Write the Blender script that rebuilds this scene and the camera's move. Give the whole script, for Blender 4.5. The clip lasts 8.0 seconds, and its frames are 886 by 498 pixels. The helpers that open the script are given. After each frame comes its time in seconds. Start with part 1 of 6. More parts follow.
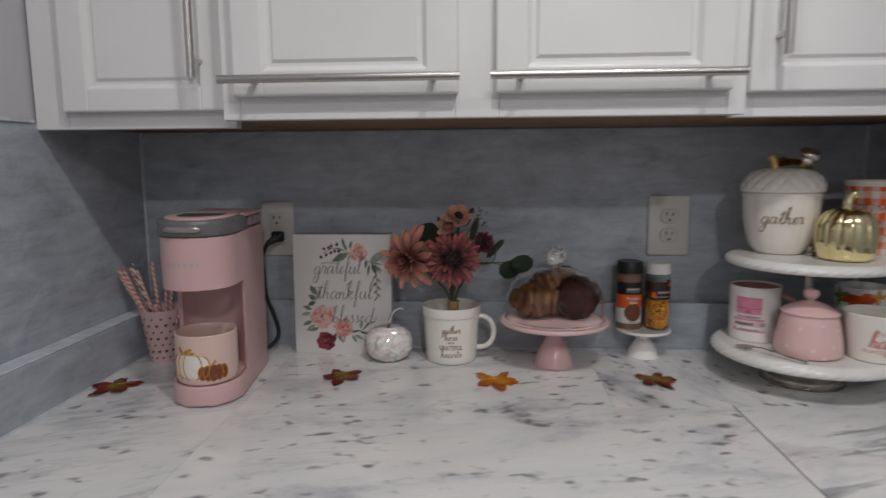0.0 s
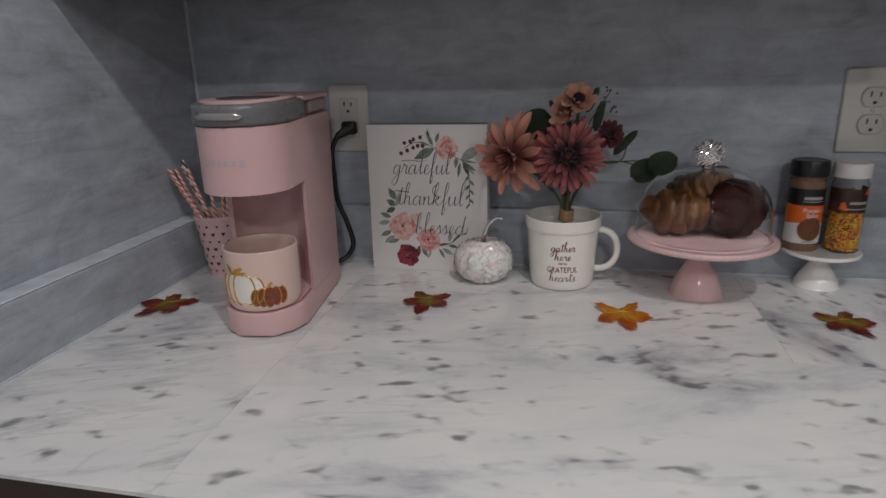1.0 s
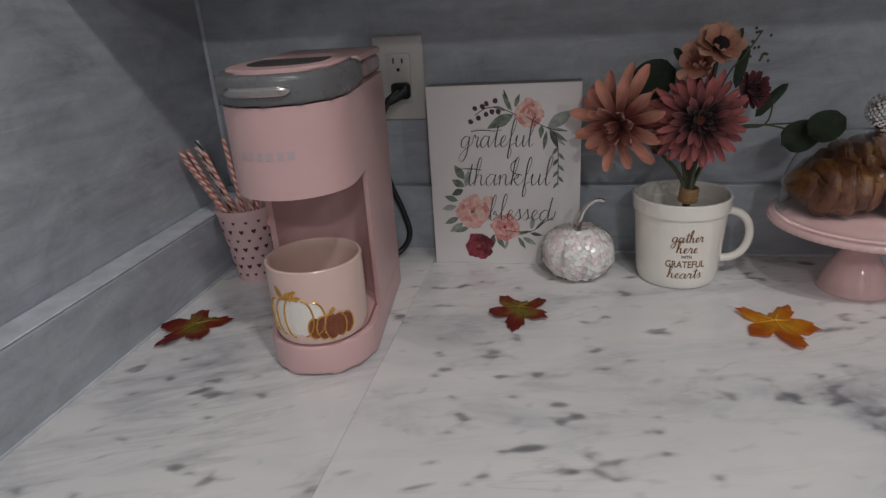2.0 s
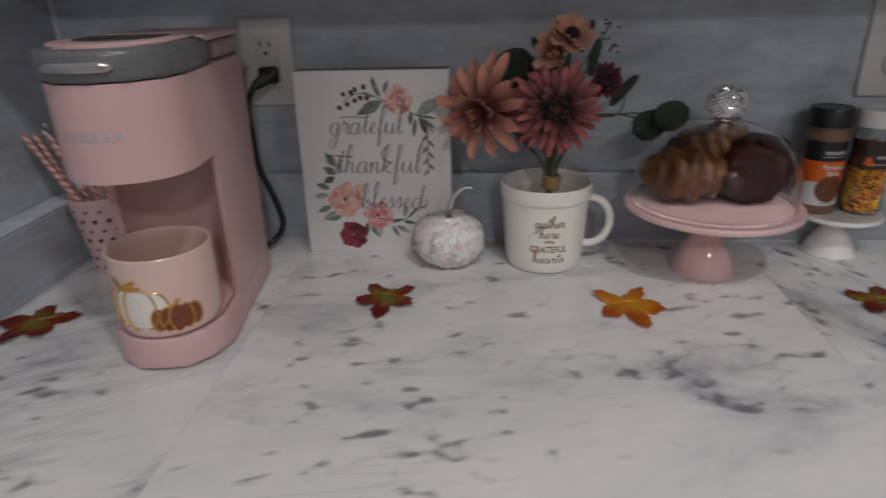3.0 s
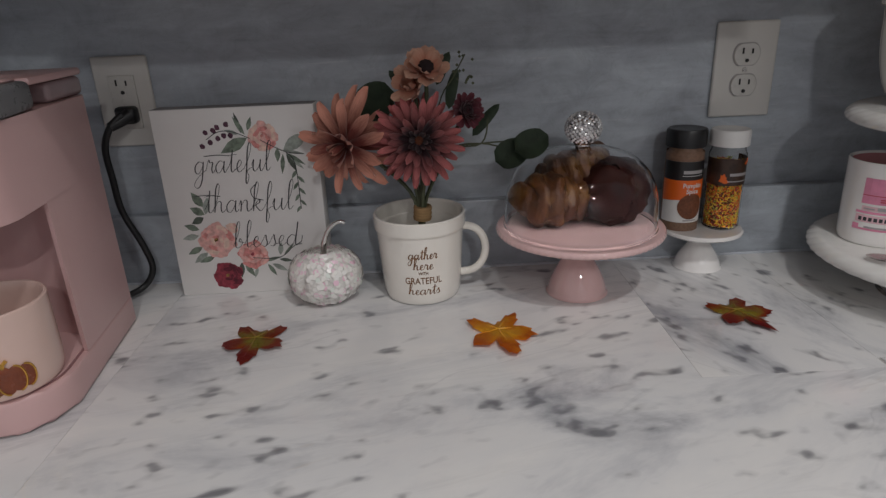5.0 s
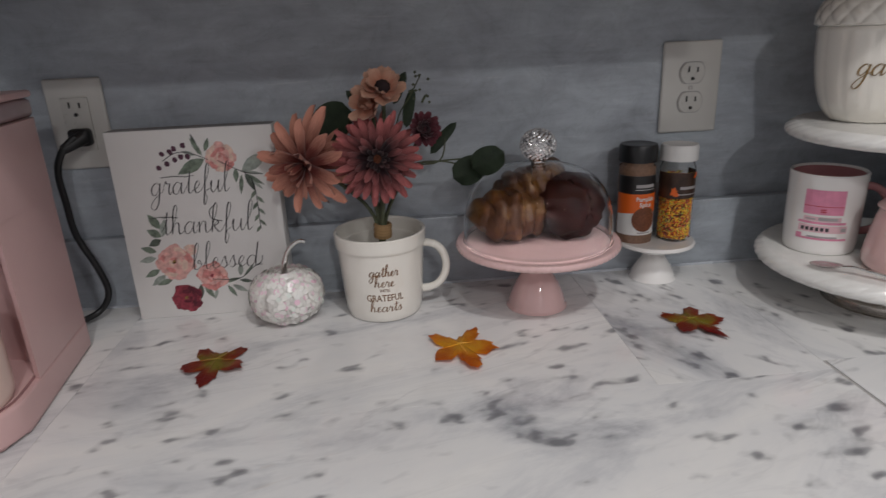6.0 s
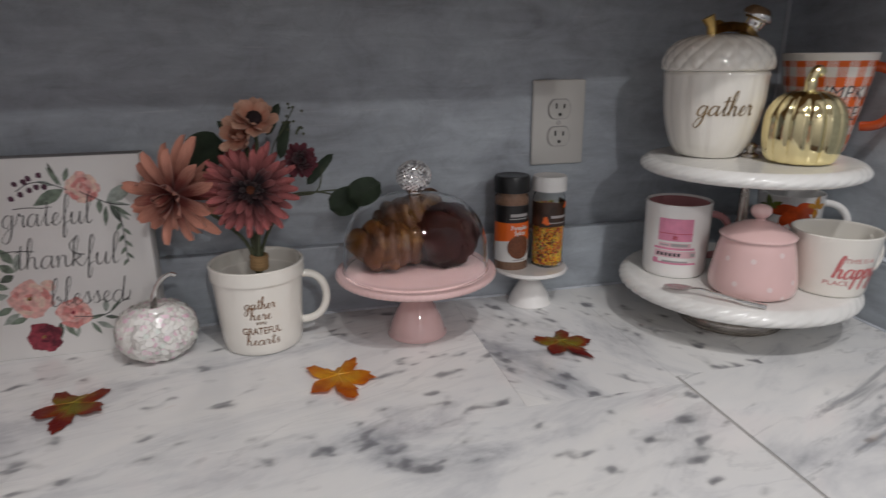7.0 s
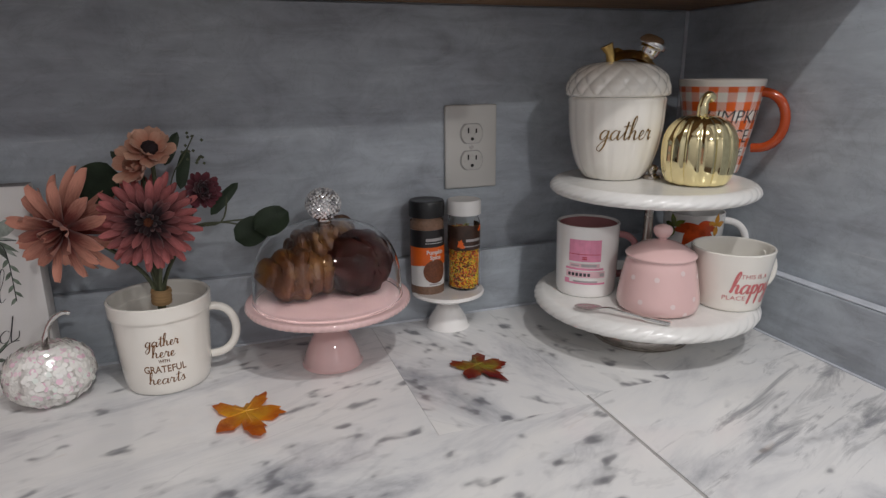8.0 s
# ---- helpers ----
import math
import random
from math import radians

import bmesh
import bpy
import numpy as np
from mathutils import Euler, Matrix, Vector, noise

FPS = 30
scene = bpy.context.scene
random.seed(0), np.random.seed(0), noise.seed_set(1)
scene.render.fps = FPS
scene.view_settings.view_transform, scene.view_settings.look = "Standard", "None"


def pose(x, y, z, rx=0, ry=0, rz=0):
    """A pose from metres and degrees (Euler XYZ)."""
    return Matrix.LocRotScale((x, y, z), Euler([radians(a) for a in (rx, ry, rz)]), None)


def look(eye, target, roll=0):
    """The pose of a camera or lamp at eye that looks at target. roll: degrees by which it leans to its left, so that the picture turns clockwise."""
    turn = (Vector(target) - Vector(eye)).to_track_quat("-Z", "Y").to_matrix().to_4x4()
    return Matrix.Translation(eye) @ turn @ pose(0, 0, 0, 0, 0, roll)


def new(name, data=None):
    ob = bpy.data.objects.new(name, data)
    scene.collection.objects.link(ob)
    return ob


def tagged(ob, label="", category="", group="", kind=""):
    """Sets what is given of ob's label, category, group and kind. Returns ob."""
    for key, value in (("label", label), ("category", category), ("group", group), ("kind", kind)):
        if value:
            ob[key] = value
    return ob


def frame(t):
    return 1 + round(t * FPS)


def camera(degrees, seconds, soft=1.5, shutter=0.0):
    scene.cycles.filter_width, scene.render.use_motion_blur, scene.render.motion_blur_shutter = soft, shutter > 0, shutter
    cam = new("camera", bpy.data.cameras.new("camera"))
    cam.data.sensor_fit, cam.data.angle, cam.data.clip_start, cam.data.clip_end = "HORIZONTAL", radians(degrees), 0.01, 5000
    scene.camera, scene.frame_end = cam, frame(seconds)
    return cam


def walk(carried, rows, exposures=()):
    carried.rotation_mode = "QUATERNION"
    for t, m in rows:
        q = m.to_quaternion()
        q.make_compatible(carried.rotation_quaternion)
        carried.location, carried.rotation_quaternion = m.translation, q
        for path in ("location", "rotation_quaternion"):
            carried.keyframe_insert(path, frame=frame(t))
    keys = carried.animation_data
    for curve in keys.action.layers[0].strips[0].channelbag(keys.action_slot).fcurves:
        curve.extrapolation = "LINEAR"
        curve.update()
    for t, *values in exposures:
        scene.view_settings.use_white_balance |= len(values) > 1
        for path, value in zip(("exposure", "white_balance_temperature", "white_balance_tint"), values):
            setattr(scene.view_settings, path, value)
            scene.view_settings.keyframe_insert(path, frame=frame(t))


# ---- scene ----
cam = camera(71.1, 8.0, soft=1.36, shutter=0.3)
PATH = [
    (0, (0.209, -1.27, 1.299), (0.074, 0.707, 1.027), -0.4),
    (0.5, (0.197, -1.129, 1.283), (-0.184, 0.791, 0.875), -0.5),
    (1, (0.159, -1.029, 1.262), (-0.25, 0.838, 0.672), -1.5),
    (1.5, (0.049, -0.91, 1.258), (-0.403, 0.916, 0.578), -2.2),
    (1.7, (0.007, -0.87, 1.267), (-0.419, 0.948, 0.55), -3.1),
    (2.8, (0.042, -0.84, 1.258), (-0.23, 0.98, 0.475), -1.4),
    (3, (0.073, -0.841, 1.254), (-0.08, 0.995, 0.475), -1.5),
    (3.5, (0.127, -0.843, 1.251), (0.131, 0.989, 0.449), -2.2),
    (4, (0.145, -0.835, 1.25), (0.227, 0.985, 0.424), -2.5),
    (4.5, (0.153, -0.825, 1.271), (0.212, 1.038, 0.546), -2.9),
    (4.7, (0.153, -0.825, 1.267), (0.197, 1.039, 0.542), -2.4),
    (5.8, (0.153, -0.831, 1.252), (0.245, 1.05, 0.581), -2.6),
    (6, (0.161, -0.834, 1.259), (0.315, 1.046, 0.596), -2.5),
    (6.5, (0.173, -0.843, 1.264), (0.388, 1.05, 0.655), -2.8),
    (7, (0.196, -0.848, 1.266), (0.648, 1.008, 0.673), -0.6),
    (7.5, (0.225, -0.854, 1.268), (0.854, 0.957, 0.698), -0.5),
    (8, (0.232, -0.851, 1.275), (0.872, 0.965, 0.734), -0.6),
]
walk(cam, [(t, look(eye, target, roll)) for t, eye, target, roll in PATH], [(0, -0.52), (1.0, -0.50), (3.0, -0.56), (4.5, -0.56), (6.0, -0.29), (7.0, -0.20), (8.0, -0.12)])

# ---- light ----
CT = 0.914            # top of the counter
CEIL = 2.44
world = bpy.data.worlds.new("world")
scene.world = world
world.use_nodes = True
world.node_tree.nodes["Background"].inputs[0].default_value = (0.62, 0.70, 0.85, 1)
world.node_tree.nodes["Background"].inputs[1].default_value = 0.018


def ceiling_lamp(x, y, radius, watts, colour=(1.0, 0.985, 0.99)):
    data = bpy.data.lights.new("ceiling_lamp_light", "AREA")
    data.shape, data.size, data.energy, data.color = "DISK", radius * 2, watts, colour
    ob = new("ceiling_lamp_light", data)
    ob.matrix_world = pose(x, y, CEIL - 0.035)
    return ob


LAMPS = [(0.10, -1.10, 0.05, 3.4), (0.52, -1.14, 0.05, 9.4), (1.55, -2.0, 0.07, 9.5), (0.60, -2.7, 0.07, 21.0)]
for lx, ly, lr, lw in LAMPS:
    ceiling_lamp(lx, ly, lr, lw)


# ---- materials ----
def nodes_of(name):
    m = bpy.data.materials.new(name)
    m.use_nodes = True
    return m, m.node_tree.nodes, m.node_tree.links, m.node_tree.nodes["Principled BSDF"]


def math_node(N, L, op, a, b=None, c=None):
    n = N.new("ShaderNodeMath")
    n.operation = op
    for k, v in enumerate((a, b, c)):
        if v is None:
            continue
        if isinstance(v, (int, float)):
            n.inputs[k].default_value = v
        else:
            L.new(v, n.inputs[k])
    return n.outputs[0]


def ramp(N, L, fac, stops):
    n = N.new("ShaderNodeValToRGB")
    e = n.color_ramp.elements
    while len(e) < len(stops):
        e.new(0.5)
    for k, (p, c) in enumerate(stops):
        e[k].position = p
        e[k].color = (*c, 1) if len(c) == 3 else c
    L.new(fac, n.inputs[0])
    return n.outputs[0]


def mix(N, L, fac, a, b):
    n = N.new("ShaderNodeMix")
    n.data_type = "RGBA"
    for sock, v in ((n.inputs[0], fac), (n.inputs[6], a), (n.inputs[7], b)):
        if isinstance(v, (int, float)):
            sock.default_value = v
        elif isinstance(v, tuple):
            sock.default_value = (*v, 1)
        else:
            L.new(v, sock)
    return n.outputs[2]


def noise_node(N, L, vec, scale, detail=4.0, rough=0.55, distort=0.0):
    n = N.new("ShaderNodeTexNoise")
    n.inputs["Scale"].default_value, n.inputs["Detail"].default_value = scale, detail
    n.inputs["Roughness"].default_value, n.inputs["Distortion"].default_value = rough, distort
    if vec is not None:
        L.new(vec, n.inputs["Vector"])
    return n.outputs["Fac"]


def bump(N, L, height, strength, distance, out):
    n = N.new("ShaderNodeBump")
    n.inputs["Strength"].default_value, n.inputs["Distance"].default_value = strength, distance
    L.new(height, n.inputs["Height"])
    L.new(n.outputs[0], out)


def mapped(N, L, vec, scale=(1, 1, 1), rot=(0, 0, 0), loc=(0, 0, 0)):
    n = N.new("ShaderNodeMapping")
    n.inputs["Scale"].default_value, n.inputs["Rotation"].default_value, n.inputs["Location"].default_value = scale, rot, loc
    L.new(vec, n.inputs["Vector"])
    return n.outputs[0]


def plain(name, col, rough=0.4, metal=0.0, var=0.10, scale=25.0, bumps=0.15, bscale=180.0, coat=0.0, spec=0.5, dist=0.001, stretch=(1, 1, 1), rvar=0.12, sheen=0.0):
    """A surface of one colour with soft stains, fine grain and small changes of gloss."""
    m, N, L, P = nodes_of(name)
    co = N.new("ShaderNodeTexCoord").outputs["Object"]
    v = mapped(N, L, co, stretch)
    big = noise_node(N, L, v, scale, 5)
    fine = noise_node(N, L, v, bscale, 3)
    lo, hi = tuple(c * (1 - var) for c in col), tuple(min(1, c * (1 + var)) for c in col)
    L.new(ramp(N, L, big, [(0.3, lo), (0.7, hi)]), P.inputs["Base Color"])
    r = math_node(N, L, "MULTIPLY_ADD", fine, rvar * 2, max(0.02, rough - rvar))
    L.new(r, P.inputs["Roughness"])
    P.inputs["Metallic"].default_value = metal
    P.inputs["Coat Weight"].default_value = coat
    P.inputs["Coat Roughness"].default_value = 0.03
    P.inputs["Specular IOR Level"].default_value = spec
    P.inputs["Sheen Weight"].default_value = sheen
    if bumps:
        bump(N, L, fine, bumps, dist, P.inputs["Normal"])
    return m


def marble_mat(name, bed, flecks, streaks, seed, grain=(21, 38)):
    """White marble whose flecks lie along the bed (degrees from +x); flecks and streaks set how many show."""
    m, N, L, P = nodes_of(name)
    pos = N.new("ShaderNodeNewGeometry").outputs["Position"]
    v = mapped(N, L, pos, (1, 1, 1), (0, 0, radians(-bed)), (seed * 1.7, seed * 2.3, 0))
    cloud = noise_node(N, L, mapped(N, L, v, (3.0, 6.5, 1)), 1.6, 6, 0.62, 0.5)
    base = ramp(N, L, cloud, [(0.28, (0.36, 0.365, 0.39)), (0.40, (0.62, 0.62, 0.63)), (0.49, (0.75, 0.745, 0.74)), (0.72, (0.83, 0.815, 0.79))])
    # short dark grey flecks with a soft grey halo, gathered in drifts
    where = noise_node(N, L, mapped(N, L, v, (3.0, 4.4, 1)), 1.5, 2)
    fleck = noise_node(N, L, mapped(N, L, v, (*grain, 1), (0, 0, 0.10)), 1.5, 1.6, 0.40, 0.15)
    level = math_node(N, L, "MULTIPLY_ADD", where, 0.32, math_node(N, L, "ADD", fleck, flecks))
    f1 = ramp(N, L, level, [(0.755, (0, 0, 0)), (0.835, (0.22, 0.22, 0.22)), (0.885, (0.70, 0.70, 0.70)), (0.95, (1, 1, 1))])
    dark = mix(N, L, math_node(N, L, "MULTIPLY", f1, 0.82), base, (0.115, 0.115, 0.13))
    # long brushed grey streaks
    brush = noise_node(N, L, mapped(N, L, v, (4.2, 26, 1), (0, 0, -0.08)), 1.5, 6, 0.66, 0.7)
    f4 = ramp(N, L, math_node(N, L, "MULTIPLY_ADD", where, 0.30, brush), [(0.69, (0, 0, 0)), (0.80, (0.7, 0.7, 0.7)), (0.90, (1, 1, 1))])
    dark = mix(N, L, math_node(N, L, "MULTIPLY", f4, streaks), dark, (0.19, 0.195, 0.215))
    # thin long veins and a little warm stain
    vein = noise_node(N, L, mapped(N, L, v, (2.2, 9, 1), (0, 0, -0.2)), 1.4, 5, 0.55, 0.9)
    ridge = math_node(N, L, "ABSOLUTE", math_node(N, L, "SUBTRACT", vein, 0.5))
    f2 = ramp(N, L, ridge, [(0.0, (1, 1, 1)), (0.022, (0, 0, 0))])
    gate = ramp(N, L, where, [(0.45, (0, 0, 0)), (0.62, (1, 1, 1))])
    veined = mix(N, L, math_node(N, L, "MULTIPLY", math_node(N, L, "MULTIPLY", f2, gate), 0.22), dark, (0.30, 0.30, 0.32))
    warm = noise_node(N, L, mapped(N, L, v, (4, 16, 1)), 1.3, 4, 0.6, 0.5)
    f3 = ramp(N, L, warm, [(0.68, (0, 0, 0)), (0.80, (1, 1, 1))])
    L.new(mix(N, L, math_node(N, L, "MULTIPLY", f3, 0.45), veined, (0.50, 0.37, 0.24)), P.inputs["Base Color"])
    smear = noise_node(N, L, mapped(N, L, v, (6, 6, 1)), 3.0, 4)
    L.new(math_node(N, L, "MULTIPLY_ADD", smear, 0.10, 0.01), P.inputs["Roughness"])
    P.inputs["Specular IOR Level"].default_value = 0.5
    bump(N, L, noise_node(N, L, v, 60, 3), 0.03, 0.002, P.inputs["Normal"])
    return m


def wall_tile_mat():
    """Blue-grey brushed stone-look tile with long level streaks."""
    m, N, L, P = nodes_of("blue_grey_stone_tile")
    geo = N.new("ShaderNodeNewGeometry").outputs["Position"]
    rnd = N.new("ShaderNodeObjectInfo").outputs["Random"]
    sep = N.new("ShaderNodeSeparateXYZ")
    L.new(geo, sep.inputs[0])
    along = math_node(N, L, "ADD", sep.outputs[0], sep.outputs[1])
    comb = N.new("ShaderNodeCombineXYZ")
    L.new(math_node(N, L, "MULTIPLY_ADD", rnd, 9.0, along), comb.inputs[0])
    L.new(sep.outputs[2], comb.inputs[1])
    L.new(rnd, comb.inputs[2])
    v = comb.outputs[0]
    streak = noise_node(N, L, mapped(N, L, v, (5.0, 28, 1)), 1.6, 6, 0.60, 0.9)
    cloud = noise_node(N, L, mapped(N, L, v, (6.5, 10, 1)), 1.6, 6, 0.66, 0.8)
    fine = noise_node(N, L, mapped(N, L, v, (30, 160, 1)), 2.0, 3)
    both = math_node(N, L, "ADD", math_node(N, L, "MULTIPLY", streak, 0.40), math_node(N, L, "MULTIPLY", cloud, 0.60))
    col = ramp(N, L, both, [(0.33, (0.283, 0.302, 0.328)), (0.46, (0.388, 0.419, 0.462)), (0.57, (0.458, 0.504, 0.545)), (0.70, (0.575, 0.62, 0.66))])
    scratch = noise_node(N, L, mapped(N, L, v, (7, 120, 1)), 1.5, 2)
    f = ramp(N, L, scratch, [(0.66, (0, 0, 0)), (0.74, (1, 1, 1))])
    col = mix(N, L, math_node(N, L, "MULTIPLY", f, 0.34), col, (0.60, 0.62, 0.63))
    vein = noise_node(N, L, mapped(N, L, v, (9, 9, 1)), 1.6, 6, 0.6, 1.6)
    ridge = math_node(N, L, "ABSOLUTE", math_node(N, L, "SUBTRACT", vein, 0.5))
    f2 = ramp(N, L, ridge, [(0.0, (1, 1, 1)), (0.014, (0, 0, 0))])
    col = mix(N, L, math_node(N, L, "MULTIPLY", f2, 0.20), col, (0.22, 0.24, 0.26))
    L.new(col, P.inputs["Base Color"])
    L.new(math_node(N, L, "MULTIPLY_ADD", streak, 0.30, 0.24), P.inputs["Roughness"])
    bump(N, L, math_node(N, L, "ADD", fine, streak), 0.06, 0.0008, P.inputs["Normal"])
    return m


def stripe_mat(name, a, b, turns, pitch, metal=0.0):
    """A ribbon of colour b wound round local z on colour a."""
    m, N, L, P = nodes_of(name)
    sep = N.new("ShaderNodeSeparateXYZ")
    L.new(N.new("ShaderNodeTexCoord").outputs["Object"], sep.inputs[0])
    ang = math_node(N, L, "DIVIDE", math_node(N, L, "ARCTAN2", sep.outputs[1], sep.outputs[0]), 2 * math.pi / turns)
    s = math_node(N, L, "FRACT", math_node(N, L, "MULTIPLY_ADD", sep.outputs[2], 1.0 / pitch, ang))
    L.new(mix(N, L, math_node(N, L, "GREATER_THAN", s, 0.52), a, b), P.inputs["Base Color"])
    P.inputs["Roughness"].default_value = 0.5
    return m


def plaid_mat():
    """Orange gingham printed round a mug: bands along the height and round the axis."""
    m, N, L, P = nodes_of("orange_gingham_glaze")
    sep = N.new("ShaderNodeSeparateXYZ")
    L.new(N.new("ShaderNodeTexCoord").outputs["Object"], sep.inputs[0])
    ang = math_node(N, L, "MULTIPLY", math_node(N, L, "ARCTAN2", sep.outputs[1], sep.outputs[0]), 7 / math.pi)
    u = math_node(N, L, "GREATER_THAN", math_node(N, L, "FRACT", math_node(N, L, "ADD", ang, 20.3)), 0.5)
    w = math_node(N, L, "GREATER_THAN", math_node(N, L, "FRACT", math_node(N, L, "MULTIPLY", sep.outputs[2], 1 / 0.0235)), 0.5)
    n = math_node(N, L, "MULTIPLY", math_node(N, L, "ADD", u, w), 0.5)
    weave = math_node(N, L, "GREATER_THAN", math_node(N, L, "FRACT", math_node(N, L, "MULTIPLY", math_node(N, L, "ADD", ang, math_node(N, L, "MULTIPLY", sep.outputs[2], 55.0)), 6.0)), 0.5)
    half = math_node(N, L, "COMPARE", n, 0.5, 0.2)
    lost = math_node(N, L, "MULTIPLY", half, math_node(N, L, "MULTIPLY_ADD", weave, 0.70, 0.12))
    amount = math_node(N, L, "SUBTRACT", math_node(N, L, "MINIMUM", math_node(N, L, "MULTIPLY", n, 2.0), 1.0), lost)
    rim = math_node(N, L, "LESS_THAN", sep.outputs[2], 0.113)
    L.new(mix(N, L, math_node(N, L, "MULTIPLY", amount, rim), (0.80, 0.76, 0.70), (0.74, 0.125, 0.018)), P.inputs["Base Color"])
    P.inputs["Roughness"].default_value = 0.18
    P.inputs["Coat Weight"].default_value = 0.4
    return m


def leaf_mat(name, a, b, c):
    m, N, L, P = nodes_of(name)
    co = N.new("ShaderNodeTexCoord").outputs["Object"]
    n1 = noise_node(N, L, co, 38, 4, 0.6, 0.3)
    g = N.new("ShaderNodeTexGradient")
    g.gradient_type = "SPHERICAL"
    L.new(mapped(N, L, co, (24, 24, 24)), g.inputs[0])
    k = math_node(N, L, "ADD", math_node(N, L, "MULTIPLY", n1, 0.9), math_node(N, L, "MULTIPLY", g.outputs["Fac"], 0.45))
    L.new(ramp(N, L, k, [(0.47, a), (0.64, b), (0.82, c)]), P.inputs["Base Color"])
    P.inputs["Roughness"].default_value = 0.32
    bump(N, L, noise_node(N, L, co, 120, 3), 0.7, 0.002, P.inputs["Normal"])
    return m


def petal_mat(name, root, tip, length):
    """Cloth petal, darker at its root; local x runs along the petal."""
    m, N, L, P = nodes_of(name)
    co = N.new("ShaderNodeTexCoord").outputs["Object"]
    sep = N.new("ShaderNodeSeparateXYZ")
    L.new(co, sep.inputs[0])
    rnd = N.new("ShaderNodeObjectInfo").outputs["Random"]
    t = math_node(N, L, "DIVIDE", sep.outputs[0], length)
    grain = noise_node(N, L, mapped(N, L, co, (120, 900, 120)), 1.0, 3)
    k = math_node(N, L, "ADD", t, math_node(N, L, "MULTIPLY", math_node(N, L, "SUBTRACT", grain, 0.5), 0.5))
    k = math_node(N, L, "ADD", k, math_node(N, L, "MULTIPLY", math_node(N, L, "SUBTRACT", rnd, 0.5), 0.35))
    L.new(ramp(N, L, k, [(0.30, root), (0.62, tuple(0.35 * a + 0.65 * b * 0.75 for a, b in zip(root, tip))), (0.98, tip)]), P.inputs["Base Color"])
    P.inputs["Roughness"].default_value = 0.75
    P.inputs["Sheen Weight"].default_value = 0.2
    return m


def random_mat(name, stops, rough=0.4, coat=0.0, metal=0.0):
    """Joined small pieces, each with its own colour."""
    m, N, L, P = nodes_of(name)
    r = N.new("ShaderNodeNewGeometry").outputs["Random Per Island"]
    c = ramp(N, L, r, stops)
    N[-1].color_ramp.interpolation = "CONSTANT"
    L.new(c, P.inputs["Base Color"])
    P.inputs["Roughness"].default_value, P.inputs["Coat Weight"].default_value, P.inputs["Metallic"].default_value = rough, coat, metal
    return m


def glass_mat(name, colour=(1, 1, 1), rough=0.0, ior=1.45):
    m, N, L, P = nodes_of(name)
    P.inputs["Base Color"].default_value = (*colour, 1)
    P.inputs["Transmission Weight"].default_value = 1.0
    P.inputs["Roughness"].default_value, P.inputs["IOR"].default_value = rough, ior
    P.inputs["Specular IOR Level"].default_value = 0.6
    return m


def croissant_mat():
    m, N, L, P = nodes_of("baked_crust")
    co = N.new("ShaderNodeTexCoord").outputs["Object"]
    n1 = noise_node(N, L, mapped(N, L, co, (30, 30, 30)), 1.4, 6, 0.65, 0.8)
    L.new(ramp(N, L, n1, [(0.30, (0.036, 0.010, 0.003)), (0.50, (0.085, 0.026, 0.005)), (0.72, (0.19, 0.088, 0.010))]), P.inputs["Base Color"])
    P.inputs["Roughness"].default_value = 0.42
    bump(N, L, noise_node(N, L, mapped(N, L, co, (90, 90, 90)), 1.5, 5), 0.7, 0.003, P.inputs["Normal"])
    return m


def lamp_mat():
    m, N, L, P = nodes_of("lamp_diffuser")
    P.inputs["Emission Color"].default_value = (1.0, 0.93, 0.86, 1)
    P.inputs["Emission Strength"].default_value = 12.0
    return m


WALLTILE = wall_tile_mat()
MARBLE_EDGE = marble_mat("white_marble_clouded", 24, -0.035, 0.30, 0.3)
MARBLE = marble_mat("white_marble_flecked", 14, -0.005, 0.12, 1.1)
MARBLE_TURNED = marble_mat("white_marble_turned", -60, 0.025, 0.06, 2.2, (25, 38))
MARBLE_BRUSHED = marble_mat("white_marble_brushed", 20, -0.06, 0.85, 3.6)
GROUT = plain("pale_grout", (0.42, 0.405, 0.39), 0.8, bumps=0.4)
# caulk beads, and the lamplight painted on the side splash tops
CAULK_AND_LIT_TOP = plain("pale_caulk_and_lit_top", (0.58, 0.61, 0.66), 0.5, var=0.15, scale=40, bumps=0.3)
PAINT = plain("white_cabinet_paint", (0.80, 0.79, 0.785), 0.34, var=0.03, scale=6, bumps=0.10, bscale=90)
PLASTER = plain("pale_wall_paint", (0.54, 0.54, 0.56), 0.7, var=0.04, scale=5, bumps=0.3, bscale=120)
CEILING_M = plain("ceiling_paint", (0.78, 0.77, 0.75), 0.8, var=0.03, scale=4, bumps=0.4, bscale=90)
RAWWOOD = plain("raw_plywood", (0.22, 0.125, 0.062), 0.6, var=0.35, scale=5, stretch=(1.2, 14, 14), bumps=0.3)
DARKWOOD = plain("dark_wood_floor", (0.055, 0.030, 0.020), 0.4, var=0.4, scale=4, stretch=(1.5, 14, 1), bumps=0.3)
STEEL = plain("brushed_steel", (0.58, 0.56, 0.54), 0.30, 1.0, var=0.08, scale=30, stretch=(1, 1, 30), bumps=0.12, bscale=260)
NICKEL = plain("worn_nickel", (0.46, 0.42, 0.38), 0.24, 1.0, var=0.25, scale=30, bumps=0.15, bscale=90)
SILVER = plain("polished_silver", (0.78, 0.77, 0.75), 0.10, 1.0, var=0.06, bumps=0.05, rvar=0.05)
GOLD = plain("polished_gold_glaze", (0.96, 0.82, 0.48), 0.08, 1.0, var=0.10, scale=18, bumps=0.08, bscale=60, rvar=0.03)
